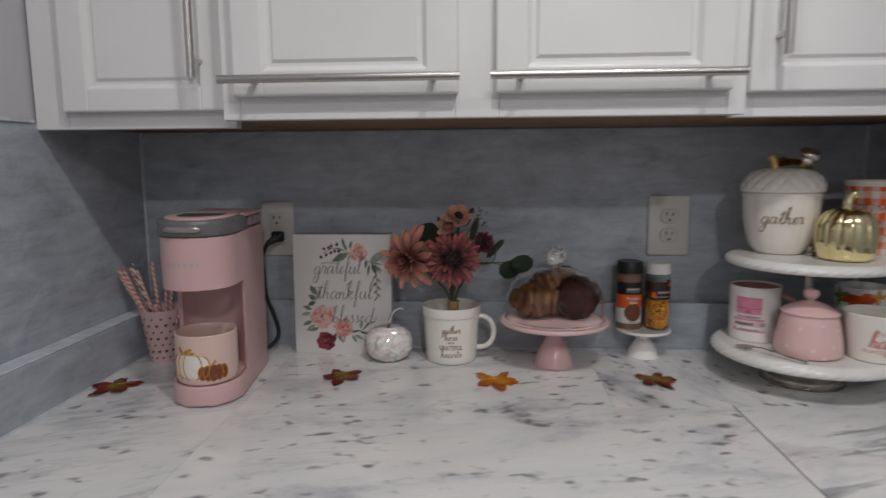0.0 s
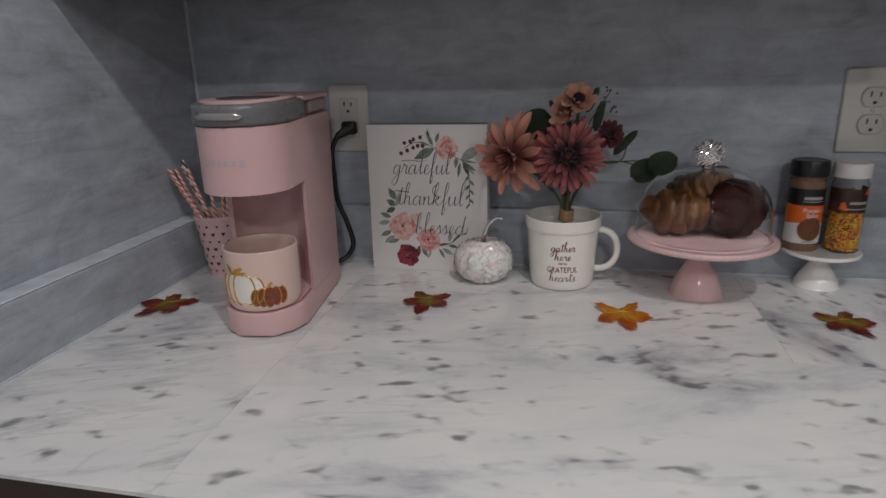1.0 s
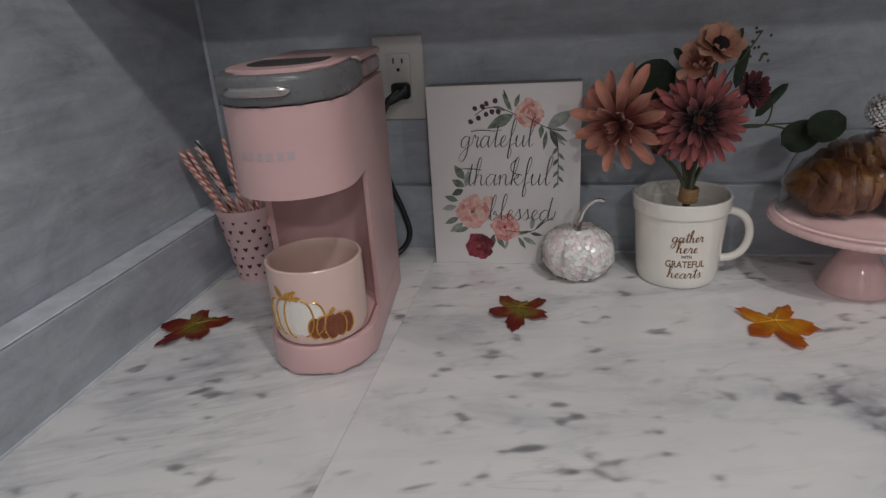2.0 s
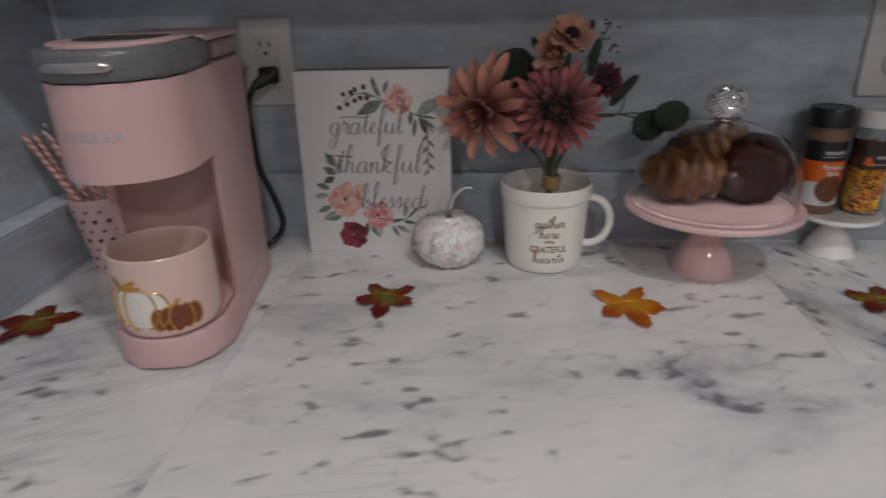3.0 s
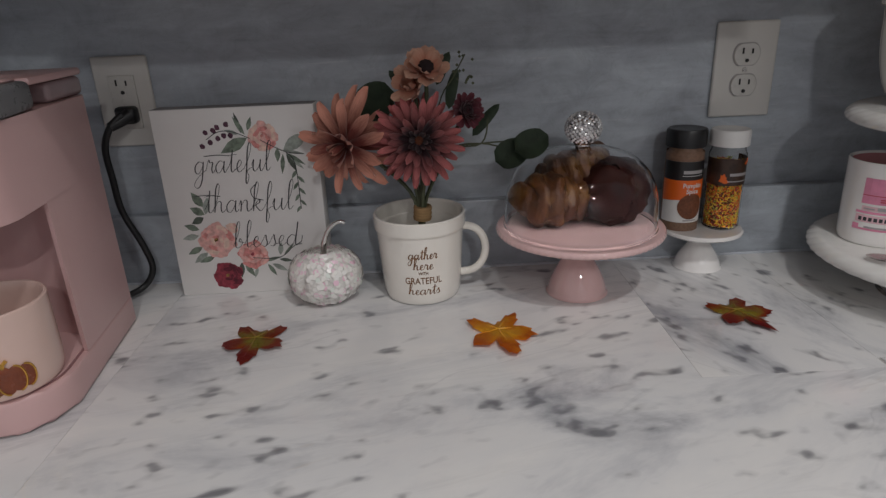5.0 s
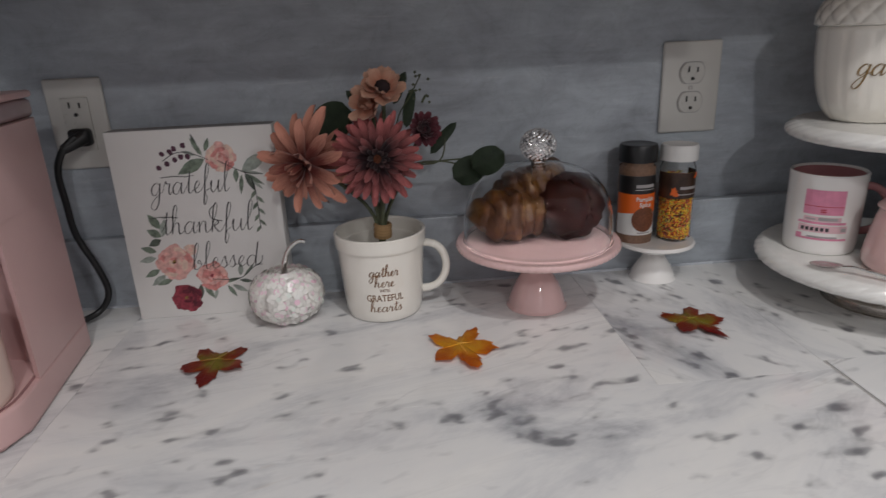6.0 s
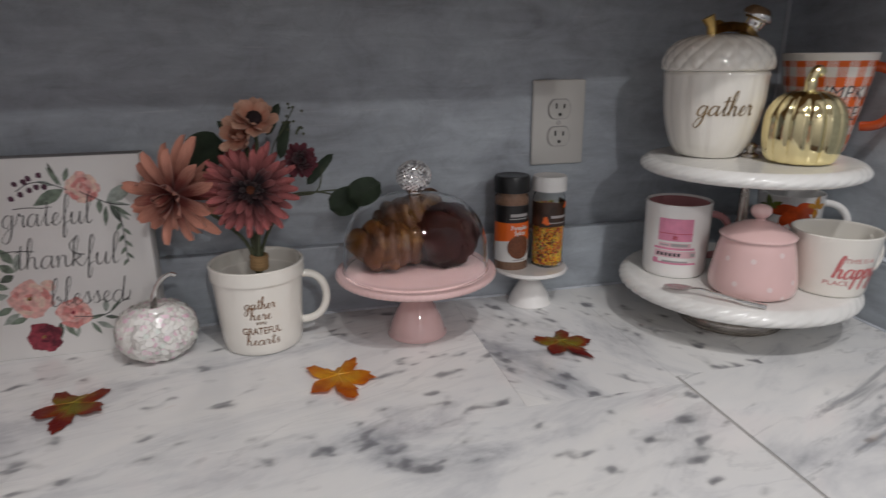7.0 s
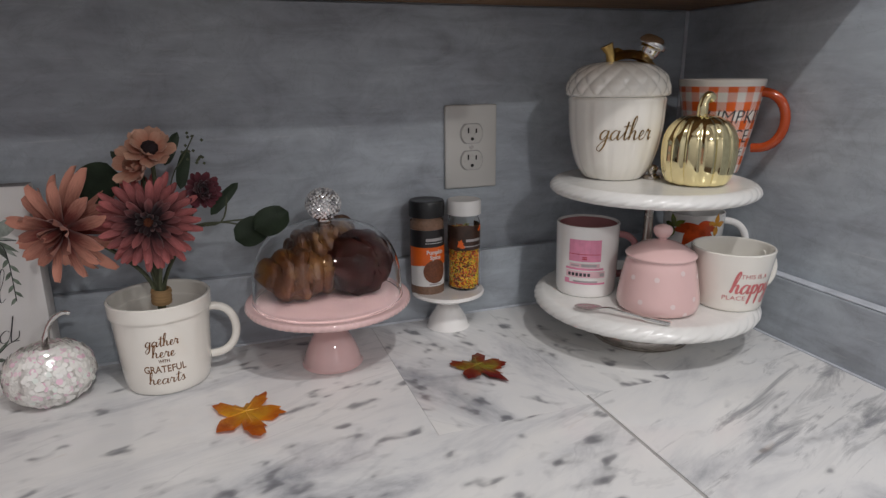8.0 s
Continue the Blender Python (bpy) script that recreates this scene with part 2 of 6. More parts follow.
OLDGOLD = plain("antique_gold", (0.66, 0.45, 0.16), 0.36, 1.0, var=0.25, scale=60, bumps=0.25, bscale=160)
PINK = plain("pink_plastic", (0.66, 0.43, 0.42), 0.33, var=0.025, scale=9, bumps=0.04, bscale=500)
# the same pink darkened, shade of groove and brew outlet put into its colour
PINK_SHADED = plain("pink_plastic_shadow_seam", (0.30, 0.16, 0.16), 0.5, bumps=0)
GREY_PL = plain("grey_plastic", (0.15, 0.15, 0.155), 0.30, var=0.06, bumps=0.04)
DARKGREY = plain("dark_grey_plastic", (0.05, 0.045, 0.045), 0.35, var=0.1, bumps=0.05)
SMOKE = plain("smoky_tank_plastic", (0.36, 0.27, 0.28), 0.22, var=0.05, bumps=0.03)
NAMEGREY = plain("faint_blue_grey_print", (0.52, 0.42, 0.45), 0.3, var=0.03, bumps=0)
BLACK = plain("black_rubber", (0.012, 0.012, 0.013), 0.45, var=0.2, bumps=0.1)
CREAM = plain("cream_glaze", (0.86, 0.825, 0.755), 0.08, var=0.025, scale=14, bumps=0.04, bscale=40, coat=0.5, rvar=0.03)
WHITE_GL = plain("white_glaze", (0.87, 0.85, 0.825), 0.08, var=0.02, scale=14, bumps=0.04, bscale=40, coat=0.5, rvar=0.03)
BLUSH = plain("blush_glaze", (0.72, 0.52, 0.455), 0.22, var=0.03, scale=14, bumps=0.04, bscale=40, coat=0.2, rvar=0.06)
PINK_ST = plain("pale_pink_stand_glaze", (0.74, 0.50, 0.485), 0.07, var=0.06, scale=20, bumps=0.10, bscale=60, coat=0.6, rvar=0.03)
PINK_GL = plain("pink_glaze", (0.80, 0.535, 0.515), 0.08, var=0.03, scale=14, bumps=0.05, bscale=40, coat=0.5, rvar=0.03)
ROSE_IN = plain("rose_glaze_inside", (0.54, 0.25, 0.26), 0.2, var=0.05, coat=0.2)
ORANGE_GL = plain("orange_glaze", (0.42, 0.060, 0.012), 0.10, var=0.08, coat=0.4)
PLAID = plaid_mat()
PLASTIC_W = plain("ivory_plastic", (0.62, 0.605, 0.57), 0.35, var=0.02, bumps=0.04)
SOCKET = plain("ivory_socket", (0.58, 0.565, 0.53), 0.3, var=0.02, bumps=0.03)
HOLE = plain("socket_slot", (0.02, 0.02, 0.02), 0.6, bumps=0)
CANVAS = plain("primed_canvas", (0.78, 0.765, 0.745), 0.65, var=0.02, bumps=0.35, bscale=900)
# same canvas in dark grey, the shade put into the colour
CANVAS_SHADED = plain("canvas_edge_shaded", (0.30, 0.29, 0.29), 0.7, var=0.1, bumps=0.35, bscale=900)
INK = plain("charcoal_ink", (0.045, 0.043, 0.048), 0.6, bumps=0)
BROWNINK = plain("copper_brown_print", (0.20, 0.085, 0.025), 0.30, metal=0.3, var=0.3, scale=200, bumps=0)
GOLDINK = plain("dull_gold_print", (0.30, 0.19, 0.075), 0.28, metal=0.7, var=0.3, scale=200, bumps=0)
REDINK = plain("coral_red_print", (0.55, 0.055, 0.075), 0.35, bumps=0)
CORALINK = plain("soft_coral_print", (0.62, 0.17, 0.17), 0.35, var=0.1, scale=90, bumps=0)
PINKINK = plain("bright_pink_print", (0.74, 0.27, 0.40), 0.35, var=0.1, scale=90, bumps=0)
PALEPINK = plain("pale_pink_print", (0.76, 0.50, 0.54), 0.35, var=0.1, scale=90, bumps=0)
DOTWHITE = plain("soft_white_dot", (0.83, 0.67, 0.655), 0.12, var=0.03, bumps=0, coat=0.4)
GREYINK = plain("soft_grey_print", (0.40, 0.38, 0.38), 0.4, bumps=0)
WC_PINK = plain("watercolour_rose", (0.66, 0.26, 0.24), 0.65, var=0.35, scale=160, bumps=0.2, bscale=900)
WC_PALE = plain("watercolour_blush", (0.74, 0.42, 0.38), 0.65, var=0.25, scale=160, bumps=0.2, bscale=900)
WC_WINE = plain("watercolour_wine", (0.26, 0.035, 0.055), 0.65, var=0.45, scale=160, bumps=0.2, bscale=900)
WC_GREEN = plain("watercolour_green", (0.17, 0.215, 0.165), 0.65, var=0.5, scale=120, bumps=0.2, bscale=900)
WC_GREY = plain("watercolour_grey_green", (0.33, 0.37, 0.33), 0.65, var=0.35, scale=120, bumps=0.2, bscale=900)
WC_CREAM = plain("watercolour_peach", (0.76, 0.55, 0.46), 0.65, var=0.20, scale=160, bumps=0.2, bscale=900)
WC_PLUM = plain("watercolour_plum", (0.12, 0.014, 0.028), 0.65, var=0.45, scale=160, bumps=0.2, bscale=900)
WC_DARK = plain("watercolour_dark_green", (0.085, 0.105, 0.085), 0.65, var=0.5, scale=120, bumps=0.2, bscale=900)
WC_BERRY = plain("watercolour_berry", (0.085, 0.030, 0.055), 0.65, var=0.5, scale=200, bumps=0.2, bscale=900)
HEART = plain("maroon_print", (0.10, 0.028, 0.040), 0.45, bumps=0)
STRAW_R = stripe_mat("red_striped_paper", (0.74, 0.56, 0.50), (0.54, 0.15, 0.11), 2, 0.011)
STRAW_K = stripe_mat("black_striped_paper", (0.72, 0.70, 0.68), (0.03, 0.03, 0.035), 2, 0.024)
CAP_K = plain("black_cap", (0.012, 0.012, 0.013), 0.35, var=0.1, bumps=0.05)
CAP_W = plain("white_cap", (0.78, 0.77, 0.75), 0.35, var=0.02, bumps=0.05)
SPICE = plain("ground_spice", (0.21, 0.115, 0.070), 0.75, var=0.2, scale=300, bumps=0.5, bscale=1500, coat=0.6)
L_BLACK = plain("black_label", (0.014, 0.013, 0.014), 0.35, var=0.1, bumps=0)
L_ORANGE = plain("orange_label", (0.78, 0.135, 0.012), 0.35, var=0.03, bumps=0)
L_WHITE = plain("white_label", (0.76, 0.75, 0.73), 0.4, var=0.02, bumps=0)
L_BROWN = plain("brown_spice_picture", (0.17, 0.055, 0.022), 0.6, var=0.3, scale=300, bumps=0)
L_DARK = plain("dark_brown_label", (0.045, 0.022, 0.014), 0.35, var=0.5, scale=60, bumps=0)
SPRINK = random_mat("sugar_sprinkles", [(0.0, (0.70, 0.42, 0.02)), (0.34, (0.66, 0.16, 0.015)), (0.56, (0.36, 0.02, 0.012)), (0.72, (0.12, 0.045, 0.015)), (0.82, (0.30, 0.36, 0.04)), (0.93, (0.75, 0.55, 0.06))], 0.35, 0.3)
SEQUIN = random_mat("pearl_sequins", [(0.0, (0.90, 0.88, 0.84)), (0.38, (0.90, 0.70, 0.76)), (0.56, (0.90, 0.88, 0.83)), (0.82, (0.84, 0.90, 0.83)), (0.88, (0.88, 0.60, 0.70)), (0.96, (0.92, 0.91, 0.88))], 0.20, 0.8, 0.0)
PUMP_W = plain("white_glitter_skin", (0.78, 0.76, 0.72), 0.45, var=0.12, scale=120, bumps=0.9, bscale=500, dist=0.002)
RHINE = random_mat("rhinestones", [(0.0, (0.95, 0.95, 0.95)), (0.40, (0.74, 0.74, 0.75)), (0.55, (0.97, 0.97, 0.97)), (0.88, (0.42, 0.42, 0.44))], 0.14, 0.6, 0.45)
GLASS = glass_mat("clear_glass", ior=1.30)
CLEARPL = glass_mat("clear_plastic", (0.97, 0.97, 0.96), 0.05, 1.2)
CROISSANT = croissant_mat()
CHOC = plain("chocolate_glaze", (0.026, 0.006, 0.005), 0.48, var=0.6, scale=40, bumps=0.3, bscale=60, dist=0.003, rvar=0.12, spec=0.12)
LEAF_RED = leaf_mat("red_autumn_leaf", (0.24, 0.014, 0.012), (0.32, 0.050, 0.014), (0.33, 0.27, 0.035))
LEAF_ORANGE = leaf_mat("orange_autumn_leaf", (0.62, 0.15, 0.010), (0.80, 0.30, 0.018), (0.85, 0.46, 0.04))
GREEN = plain("dark_green_fabric_leaf", (0.040, 0.062, 0.034), 0.6, var=0.3, scale=60, bumps=0.3, bscale=300)
STEM_G = plain("wrapped_green_stem", (0.075, 0.085, 0.045), 0.65, var=0.3, bumps=0.3)
RAFFIA = plain("raffia_twine", (0.42, 0.26, 0.12), 0.8, var=0.3, scale=30, stretch=(1, 1, 12), bumps=0.6)
P_WINE = petal_mat("wine_petal", (0.022, 0.002, 0.006), (0.54, 0.165, 0.160), 0.05)
P_CORAL = petal_mat("coral_petal", (0.17, 0.028, 0.020), (0.70, 0.32, 0.23), 0.05)
P_PEACH = petal_mat("peach_petal", (0.48, 0.19, 0.12), (0.74, 0.46, 0.33), 0.03)
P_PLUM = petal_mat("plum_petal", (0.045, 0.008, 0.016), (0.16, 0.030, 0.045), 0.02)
EYE = plain("dark_flower_eye", (0.018, 0.008, 0.010), 0.85, var=0.4, scale=200, bumps=0.9, bscale=700)
EYE_B = plain("brown_flower_eye", (0.16, 0.045, 0.018), 0.85, var=0.6, scale=300, bumps=0.9, bscale=700)
PRINT_RED = plain("printed_red_leaf", (0.55, 0.070, 0.012), 0.2, var=0.4, scale=50, bumps=0, coat=0.3)
PRINT_GREEN = plain("printed_green_leaf", (0.16, 0.20, 0.03), 0.2, var=0.5, scale=60, bumps=0, coat=0.3)
PRINT_YELLOW = plain("printed_yellow_leaf", (0.66, 0.30, 0.03), 0.2, var=0.3, scale=60, bumps=0, coat=0.3)
PUMP_BROWN = plain("printed_brown_pumpkin", (0.20, 0.045, 0.015), 0.25, var=0.25, scale=70, bumps=0, coat=0.3)
PUMP_CREAM = plain("printed_cream_pumpkin", (0.80, 0.755, 0.70), 0.25, var=0.05, bumps=0, coat=0.3)
GOLDLINE = plain("gold_outline_print", (0.66, 0.36, 0.07), 0.22, metal=0.6, var=0.2, scale=100, bumps=0)
LAMPGLOW = lamp_mat()


# ---- mesh tools ----
def finish(name, bm, material, smooth=40):
    bmesh.ops.recalc_face_normals(bm, faces=bm.faces)
    me = bpy.data.meshes.new(name)
    bm.to_mesh(me)
    bm.free()
    for mt in material if isinstance(material, (list, tuple)) else (material,):
        me.materials.append(mt)
    if smooth:
        me.polygons.foreach_set("use_smooth", [True] * len(me.polygons))
        me.set_sharp_from_angle(angle=radians(smooth))
    return me


def part(name, bm, material, parent, label="", smooth=40, m=None):
    ob = new(name, finish(name, bm, material, smooth))
    ob.parent = parent
    if m is not None:
        ob.matrix_basis = m
    return tagged(ob, label)


def single(name, bm, material, m, label, category, group="", kind="", smooth=40):
    ob = new(name, finish(name, bm, material, smooth))
    ob.matrix_basis = m
    return tagged(ob, label, category, group, kind)


def thing(name, m, label, category, group="", kind=""):
    ob = new(name)
    ob.empty_display_size = 0.02
    ob.matrix_basis = m
    return tagged(ob, label, category, group, kind)


def lathe(prof, seg=48, wobble=None):
    """Turned form from (radius, height) pairs; wobble(angle, height) scales the radius."""
    bm = bmesh.new()
    rings = []
    for r, z in prof:
        if r < 1e-6:
            rings.append([bm.verts.new((0, 0, z))])
        else:
            ring = []
            for k in range(seg):
                a = 2 * math.pi * k / seg
                q = r * (wobble(a, z) if wobble else 1)
                ring.append(bm.verts.new((q * math.cos(a), q * math.sin(a), z)))
            rings.append(ring)
    for a, b in zip(rings, rings[1:]):
        for k in range(seg):
            n = (k + 1) % seg
            if len(a) == 1 and len(b) > 1:
                bm.faces.new((a[0], b[k], b[n]))
            elif len(b) == 1 and len(a) > 1:
                bm.faces.new((a[k], a[n], b[0]))
            elif len(a) > 1:
                bm.faces.new((a[k], a[n], b[n], b[k]))
    return bm


def smooth_prof(pts, n=6):
    """A Catmull-Rom line through profile points."""
    out = []
    for i in range(len(pts) - 1):
        p0, p1, p2, p3 = pts[max(i - 1, 0)], pts[i], pts[i + 1], pts[min(i + 2, len(pts) - 1)]
        for k in range(n):
            t = k / n
            out.append(tuple(0.5 * (2 * p1[j] + (p2[j] - p0[j]) * t + (2 * p0[j] - 5 * p1[j] + 4 * p2[j] - p3[j]) * t * t + (3 * p1[j] - p0[j] - 3 * p2[j] + p3[j]) * t ** 3) for j in range(len(p1))))
    out.append(tuple(pts[-1]))
    return out


def box(x0, x1, y0, y1, z0, z1, bev=0.0, seg=2, bm=None):
    bm = bm or bmesh.new()
    vs = [bm.verts.new((x, y, z)) for z in (z0, z1) for y in (y0, y1) for x in (x0, x1)]
    fs = [bm.faces.new([vs[i] for i in q]) for q in ((0, 2, 3, 1), (4, 5, 7, 6), (0, 1, 5, 4), (2, 6, 7, 3), (0, 4, 6, 2), (1, 3, 7, 5))]
    if bev:
        es = {e for f in fs for e in f.edges}
        bmesh.ops.bevel(bm, geom=list(es), offset=bev, segments=seg, profile=0.5, affect="EDGES")
    return bm


def prism(outline, z0, z1, bev=0.0, seg=2, bm=None):
    bm = bm or bmesh.new()
    lo = [bm.verts.new((x, y, z0)) for x, y in outline]
    hi = [bm.verts.new((x, y, z1)) for x, y in outline]
    n = len(outline)
    bm.faces.new(lo[::-1])
    top = bm.faces.new(hi)
    for k in range(n):
        bm.faces.new((lo[k], lo[(k + 1) % n], hi[(k + 1) % n], hi[k]))
    if bev:
        es = list(top.edges) + [e for e in bm.edges if e.verts[0] in lo and e.verts[1] in lo]
        bmesh.ops.bevel(bm, geom=es, offset=bev, segments=seg, profile=0.5, affect="EDGES")
    return bm


def tube(pts, rad, seg=10, bm=None):
    """A round rod along points; rad is one radius or one for each point."""
    bm = bm or bmesh.new()
    pts = [Vector(p) for p in pts]
    rads = rad if isinstance(rad, (list, tuple)) else [rad] * len(pts)
    rings, side = [], None
    for i, p in enumerate(pts):
        d = (pts[min(i + 1, len(pts) - 1)] - pts[max(i - 1, 0)]).normalized()
        if side is None:
            side = d.cross(Vector((0.31, 0.2, 0.93)))
        side = (side - d * side.dot(d)).normalized()
        up = d.cross(side)
        rings.append([bm.verts.new(p + rads[i] * (math.cos(2 * math.pi * k / seg) * side + math.sin(2 * math.pi * k / seg) * up)) for k in range(seg)])
    for a, b in zip(rings, rings[1:]):
        for k in range(seg):
            bm.faces.new((a[k], a[(k + 1) % seg], b[(k + 1) % seg], b[k]))
    bm.faces.new(rings[0][::-1])
    bm.faces.new(rings[-1])
    return bm


def lettering(text, size, shear=0.0, depth=0.0002, bold=0.0, width=None):
    """Built-in letters as a thin mesh, centred on 0, in the xy plane."""
    cu = bpy.data.curves.new("letters", "FONT")
    cu.body, cu.size, cu.shear, cu.extrude, cu.offset = text, size, shear, depth, bold
    cu.align_x, cu.resolution_u = "CENTER", 3
    ob = bpy.data.objects.new("letters", cu)
    me = bpy.data.meshes.new_from_object(ob)
    bm = bmesh.new()
    bm.from_mesh(me)
    bpy.data.objects.remove(ob)
    bpy.data.meshes.remove(me)
    bpy.data.curves.remove(cu)
    if width and bm.verts:
        xs = [v.co.x for v in bm.verts]
        mid, k = (max(xs) + min(xs)) / 2, width / (max(xs) - min(xs))
        for v in bm.verts:
            v.co.x = (v.co.x - mid) * k
    return bm


SCRIPT = {}   # letter: (advance, strokes), in x-heights above the baseline


def letter(ch, advance, *strokes):
    SCRIPT[ch] = (advance, strokes)


LOOP = [(0, .1), (.36, 1.2), (.50, 2.2), (.36, 2.45), (.20, 1.9), (.19, .8), (.18, 0)]
BOWL = [(.80, .85), (.45, 1.0), (.12, .6), (.16, .12), (.45, 0), (.76, .5)]
HUMP = [(.19, .45), (.45, .95), (.68, .85), (.70, .3), (.84, 0), (1.12, .25)]
letter("a", 1.12, BOWL + [(.85, .98), (.82, .3), (.95, 0), (1.15, .25)])
letter("b", 0.95, LOOP[:-1] + [(.24, .1), (.50, 0), (.78, .4), (.62, .85), (.50, .60), (1.0, .45)])
letter("d", 1.15, BOWL + [(.92, 2.2), (.84, .4), (.96, 0), (1.25, .3)])
letter("e", 0.80, [(0, .2), (.40, .45), (.58, .82), (.40, 1.0), (.20, .65), (.22, .2), (.45, 0), (.85, .3)])
letter("f", 0.72, [(0, .2), (.42, 1.2), (.58, 2.1), (.42, 2.45), (.28, 1.8), (.28, .4), (.26, -.8), (.40, -1.0), (.52, -.4), (.34, .05), (.75, .35)])
letter("g", 1.10, BOWL + [(.84, .95), (.76, -.6), (.42, -1.25), (.06, -.95), (.42, -.3), (1.12, .3)])
letter("h", 1.08, LOOP, HUMP)
letter("i", 0.60, [(0, .3), (.20, 1.0), (.20, .3), (.34, 0), (.62, .25)], [(.22, 1.45), (.25, 1.55)])
letter("k", 1.05, LOOP, [(.19, .4), (.58, .95), (.66, .72), (.36, .5), (.62, .12), (.82, 0), (1.08, .25)])
letter("l", 0.66, [(0, .2), (.38, 1.2), (.54, 2.2), (.40, 2.55), (.24, 2.0), (.26, .5), (.40, 0), (.70, .3)])
letter("n", 1.08, [(0, .5), (.14, .95), (.20, .5), (.18, 0)], HUMP)
letter("p", 0.92, [(0, .5), (.19, 1.0), (.20, 0), (.15, -1.2)], [(.18, .4), (.48, 1.0), (.78, .65), (.62, .08), (.36, .05), (.95, .45)])
letter("r", 0.82, [(0, .2), (.22, 1.1), (.34, .88), (.60, .9), (.54, .35), (.66, 0), (.86, .3)])
letter("s", 0.72, [(0, .2), (.38, 1.08), (.46, .75), (.58, .3), (.40, 0), (.16, .12)], [(.40, 0), (.76, .28)])
letter("t", 0.74, [(0, .2), (.32, .9), (.44, 1.9), (.38, .4), (.52, 0), (.78, .28)], [(.02, 1.38), (.40, 1.46), (.86, 1.48)])
letter("u", 1.10, [(0, .5), (.15, 1.0), (.14, .3), (.34, 0), (.68, .4), (.78, 1.0), (.78, .3), (.92, 0), (1.14, .28)])
letter("y", 1.05, [(0, .6), (.15, 1.0), (.18, .4), (.42, .1), (.72, .5), (.82, 1.0), (.72, -.5), (.36, -1.2), (.08, -.9), (.46, -.25), (1.05, .3)])


def script(text, xh, width, thin, thick, slant=0.18, depth=0.0003):
    """Joined pen lettering centred on x = 0, heavier on its downstrokes."""
    bm = bmesh.new()
    total = sum(SCRIPT[c][0] for c in text)
    k = width / total
    x0, count = -width / 2, 0
    for c in text:
        adv, strokes = SCRIPT[c]
        for st in strokes:
            pts = [Vector((x0 + x * k + slant * y * xh, y * xh)) for x, y in smooth_prof(st, 6)]
            rows = []
            for i, p in enumerate(pts):
                d = (pts[min(i + 1, len(pts) - 1)] - pts[max(i - 1, 0)]).normalized()
                w = 0.5 * (thin + (thick - thin) * max(0.0, -d.y) ** 1.5)
                w *= min(1.0, 0.55 + 0.25 * min(i, len(pts) - 1 - i))
                q = Vector((-d.y, d.x)) * w
                z = depth + 3e-7 * count
                count += 1
                rows.append((bm.verts.new((p.x + q.x, p.y + q.y, z)), bm.verts.new((p.x - q.x, p.y - q.y, z))))
            for a, b in zip(rows, rows[1:]):
                bm.faces.new((a[0], a[1], b[1], b[0]))
        x0 += adv * k
    return bm


def moved(bm, m):
    bmesh.ops.transform(bm, matrix=m, verts=bm.verts)
    return bm


def joined(*bms):
    out = bmesh.new()
    for b in bms:
        me = bpy.data.meshes.new("join")
        b.to_mesh(me)
        b.free()
        out.from_mesh(me)
        bpy.data.meshes.remove(me)
    return out


def wrapped(bm, radius, z0, ang0, lift=0.0004):
    """Lay a flat print (x across, y up) on a turned wall of radius(z); ang0 = 0 faces -y, degrees towards +x."""
    for v in bm.verts:
        z = z0 + v.co.y
        r = radius(z) if callable(radius) else radius
        a = radians(ang0) + v.co.x / r
        q = r + lift + v.co.z
        v.co = Vector((q * math.sin(a), -q * math.cos(a), z))
    return bm


def blob(pts_fn, n=18, depth=0.0002, rings=2):
    """A flat filled print with an outline given by angle."""
    bm = bmesh.new()
    c = bm.verts.new((*pts_fn(0, 0.0), depth))
    prev = None
    for r in range(1, rings + 1):
        ring = [bm.verts.new((*pts_fn(2 * math.pi * k / n, r / rings), depth)) for k in range(n)]
        for k in range(n):
            if prev is None:
                bm.faces.new((c, ring[k], ring[(k + 1) % n]))
            else:
                bm.faces.new((prev[k], ring[k], ring[(k + 1) % n], prev[(k + 1) % n]))
        prev = ring
    return bm


def ellipse(cx, cy, a, b, rot=0.0, depth=0.0002, rough=0.0, n=18, seed=0):
    rg = random.Random(seed)
    wob = [1 + rough * rg.uniform(-1, 1) for _ in range(n)]
    c, s = math.cos(rot), math.sin(rot)

    def fn(t, r):
        w = wob[int(round(t / (2 * math.pi) * n)) % n]
        x, y = a * r * w * math.cos(t), b * r * w * math.sin(t)
        return cx + c * x - s * y, cy + s * x + c * y
    return blob(fn, n, depth)


def leaf_flat(cx, cy, length, width, rot, depth=0.0002):
    c, s = math.cos(rot), math.sin(rot)

    def fn(t, r):
        x = length * (0.5 + 0.5 * math.cos(t) * r)
        y = width * 0.5 * math.sin(t) * r * (math.sin(math.pi * min(1, max(0, x / length)) ** 0.8) * 0.8 + 0.2)
        return cx + c * x - s * y, cy + s * x + c * y
    return blob(fn, 14, depth)


def bar(x0, x1, y0, y1, depth=0.0002, nx=6):
    """A printed bar, cut often enough to be laid round a wall."""
    bm = bmesh.new()
    lo = [bm.verts.new((x0 + (x1 - x0) * k / nx, y0, depth)) for k in range(nx + 1)]
    hi = [bm.verts.new((x0 + (x1 - x0) * k / nx, y1, depth)) for k in range(nx + 1)]
    for k in range(nx):
        bm.faces.new((lo[k], lo[k + 1], hi[k + 1], hi[k]))
    return bm


# ---- the room ----
XL, XR, YW = -0.518, 0.955, 0.012   # side walls and back wall of the nook
XE, YB = 2.7, -3.3              # far ends of the kitchen behind the camera
LEDGE, CAB = 0.100, 1.370       # height of the low splash strip, underside of the wall cabinets


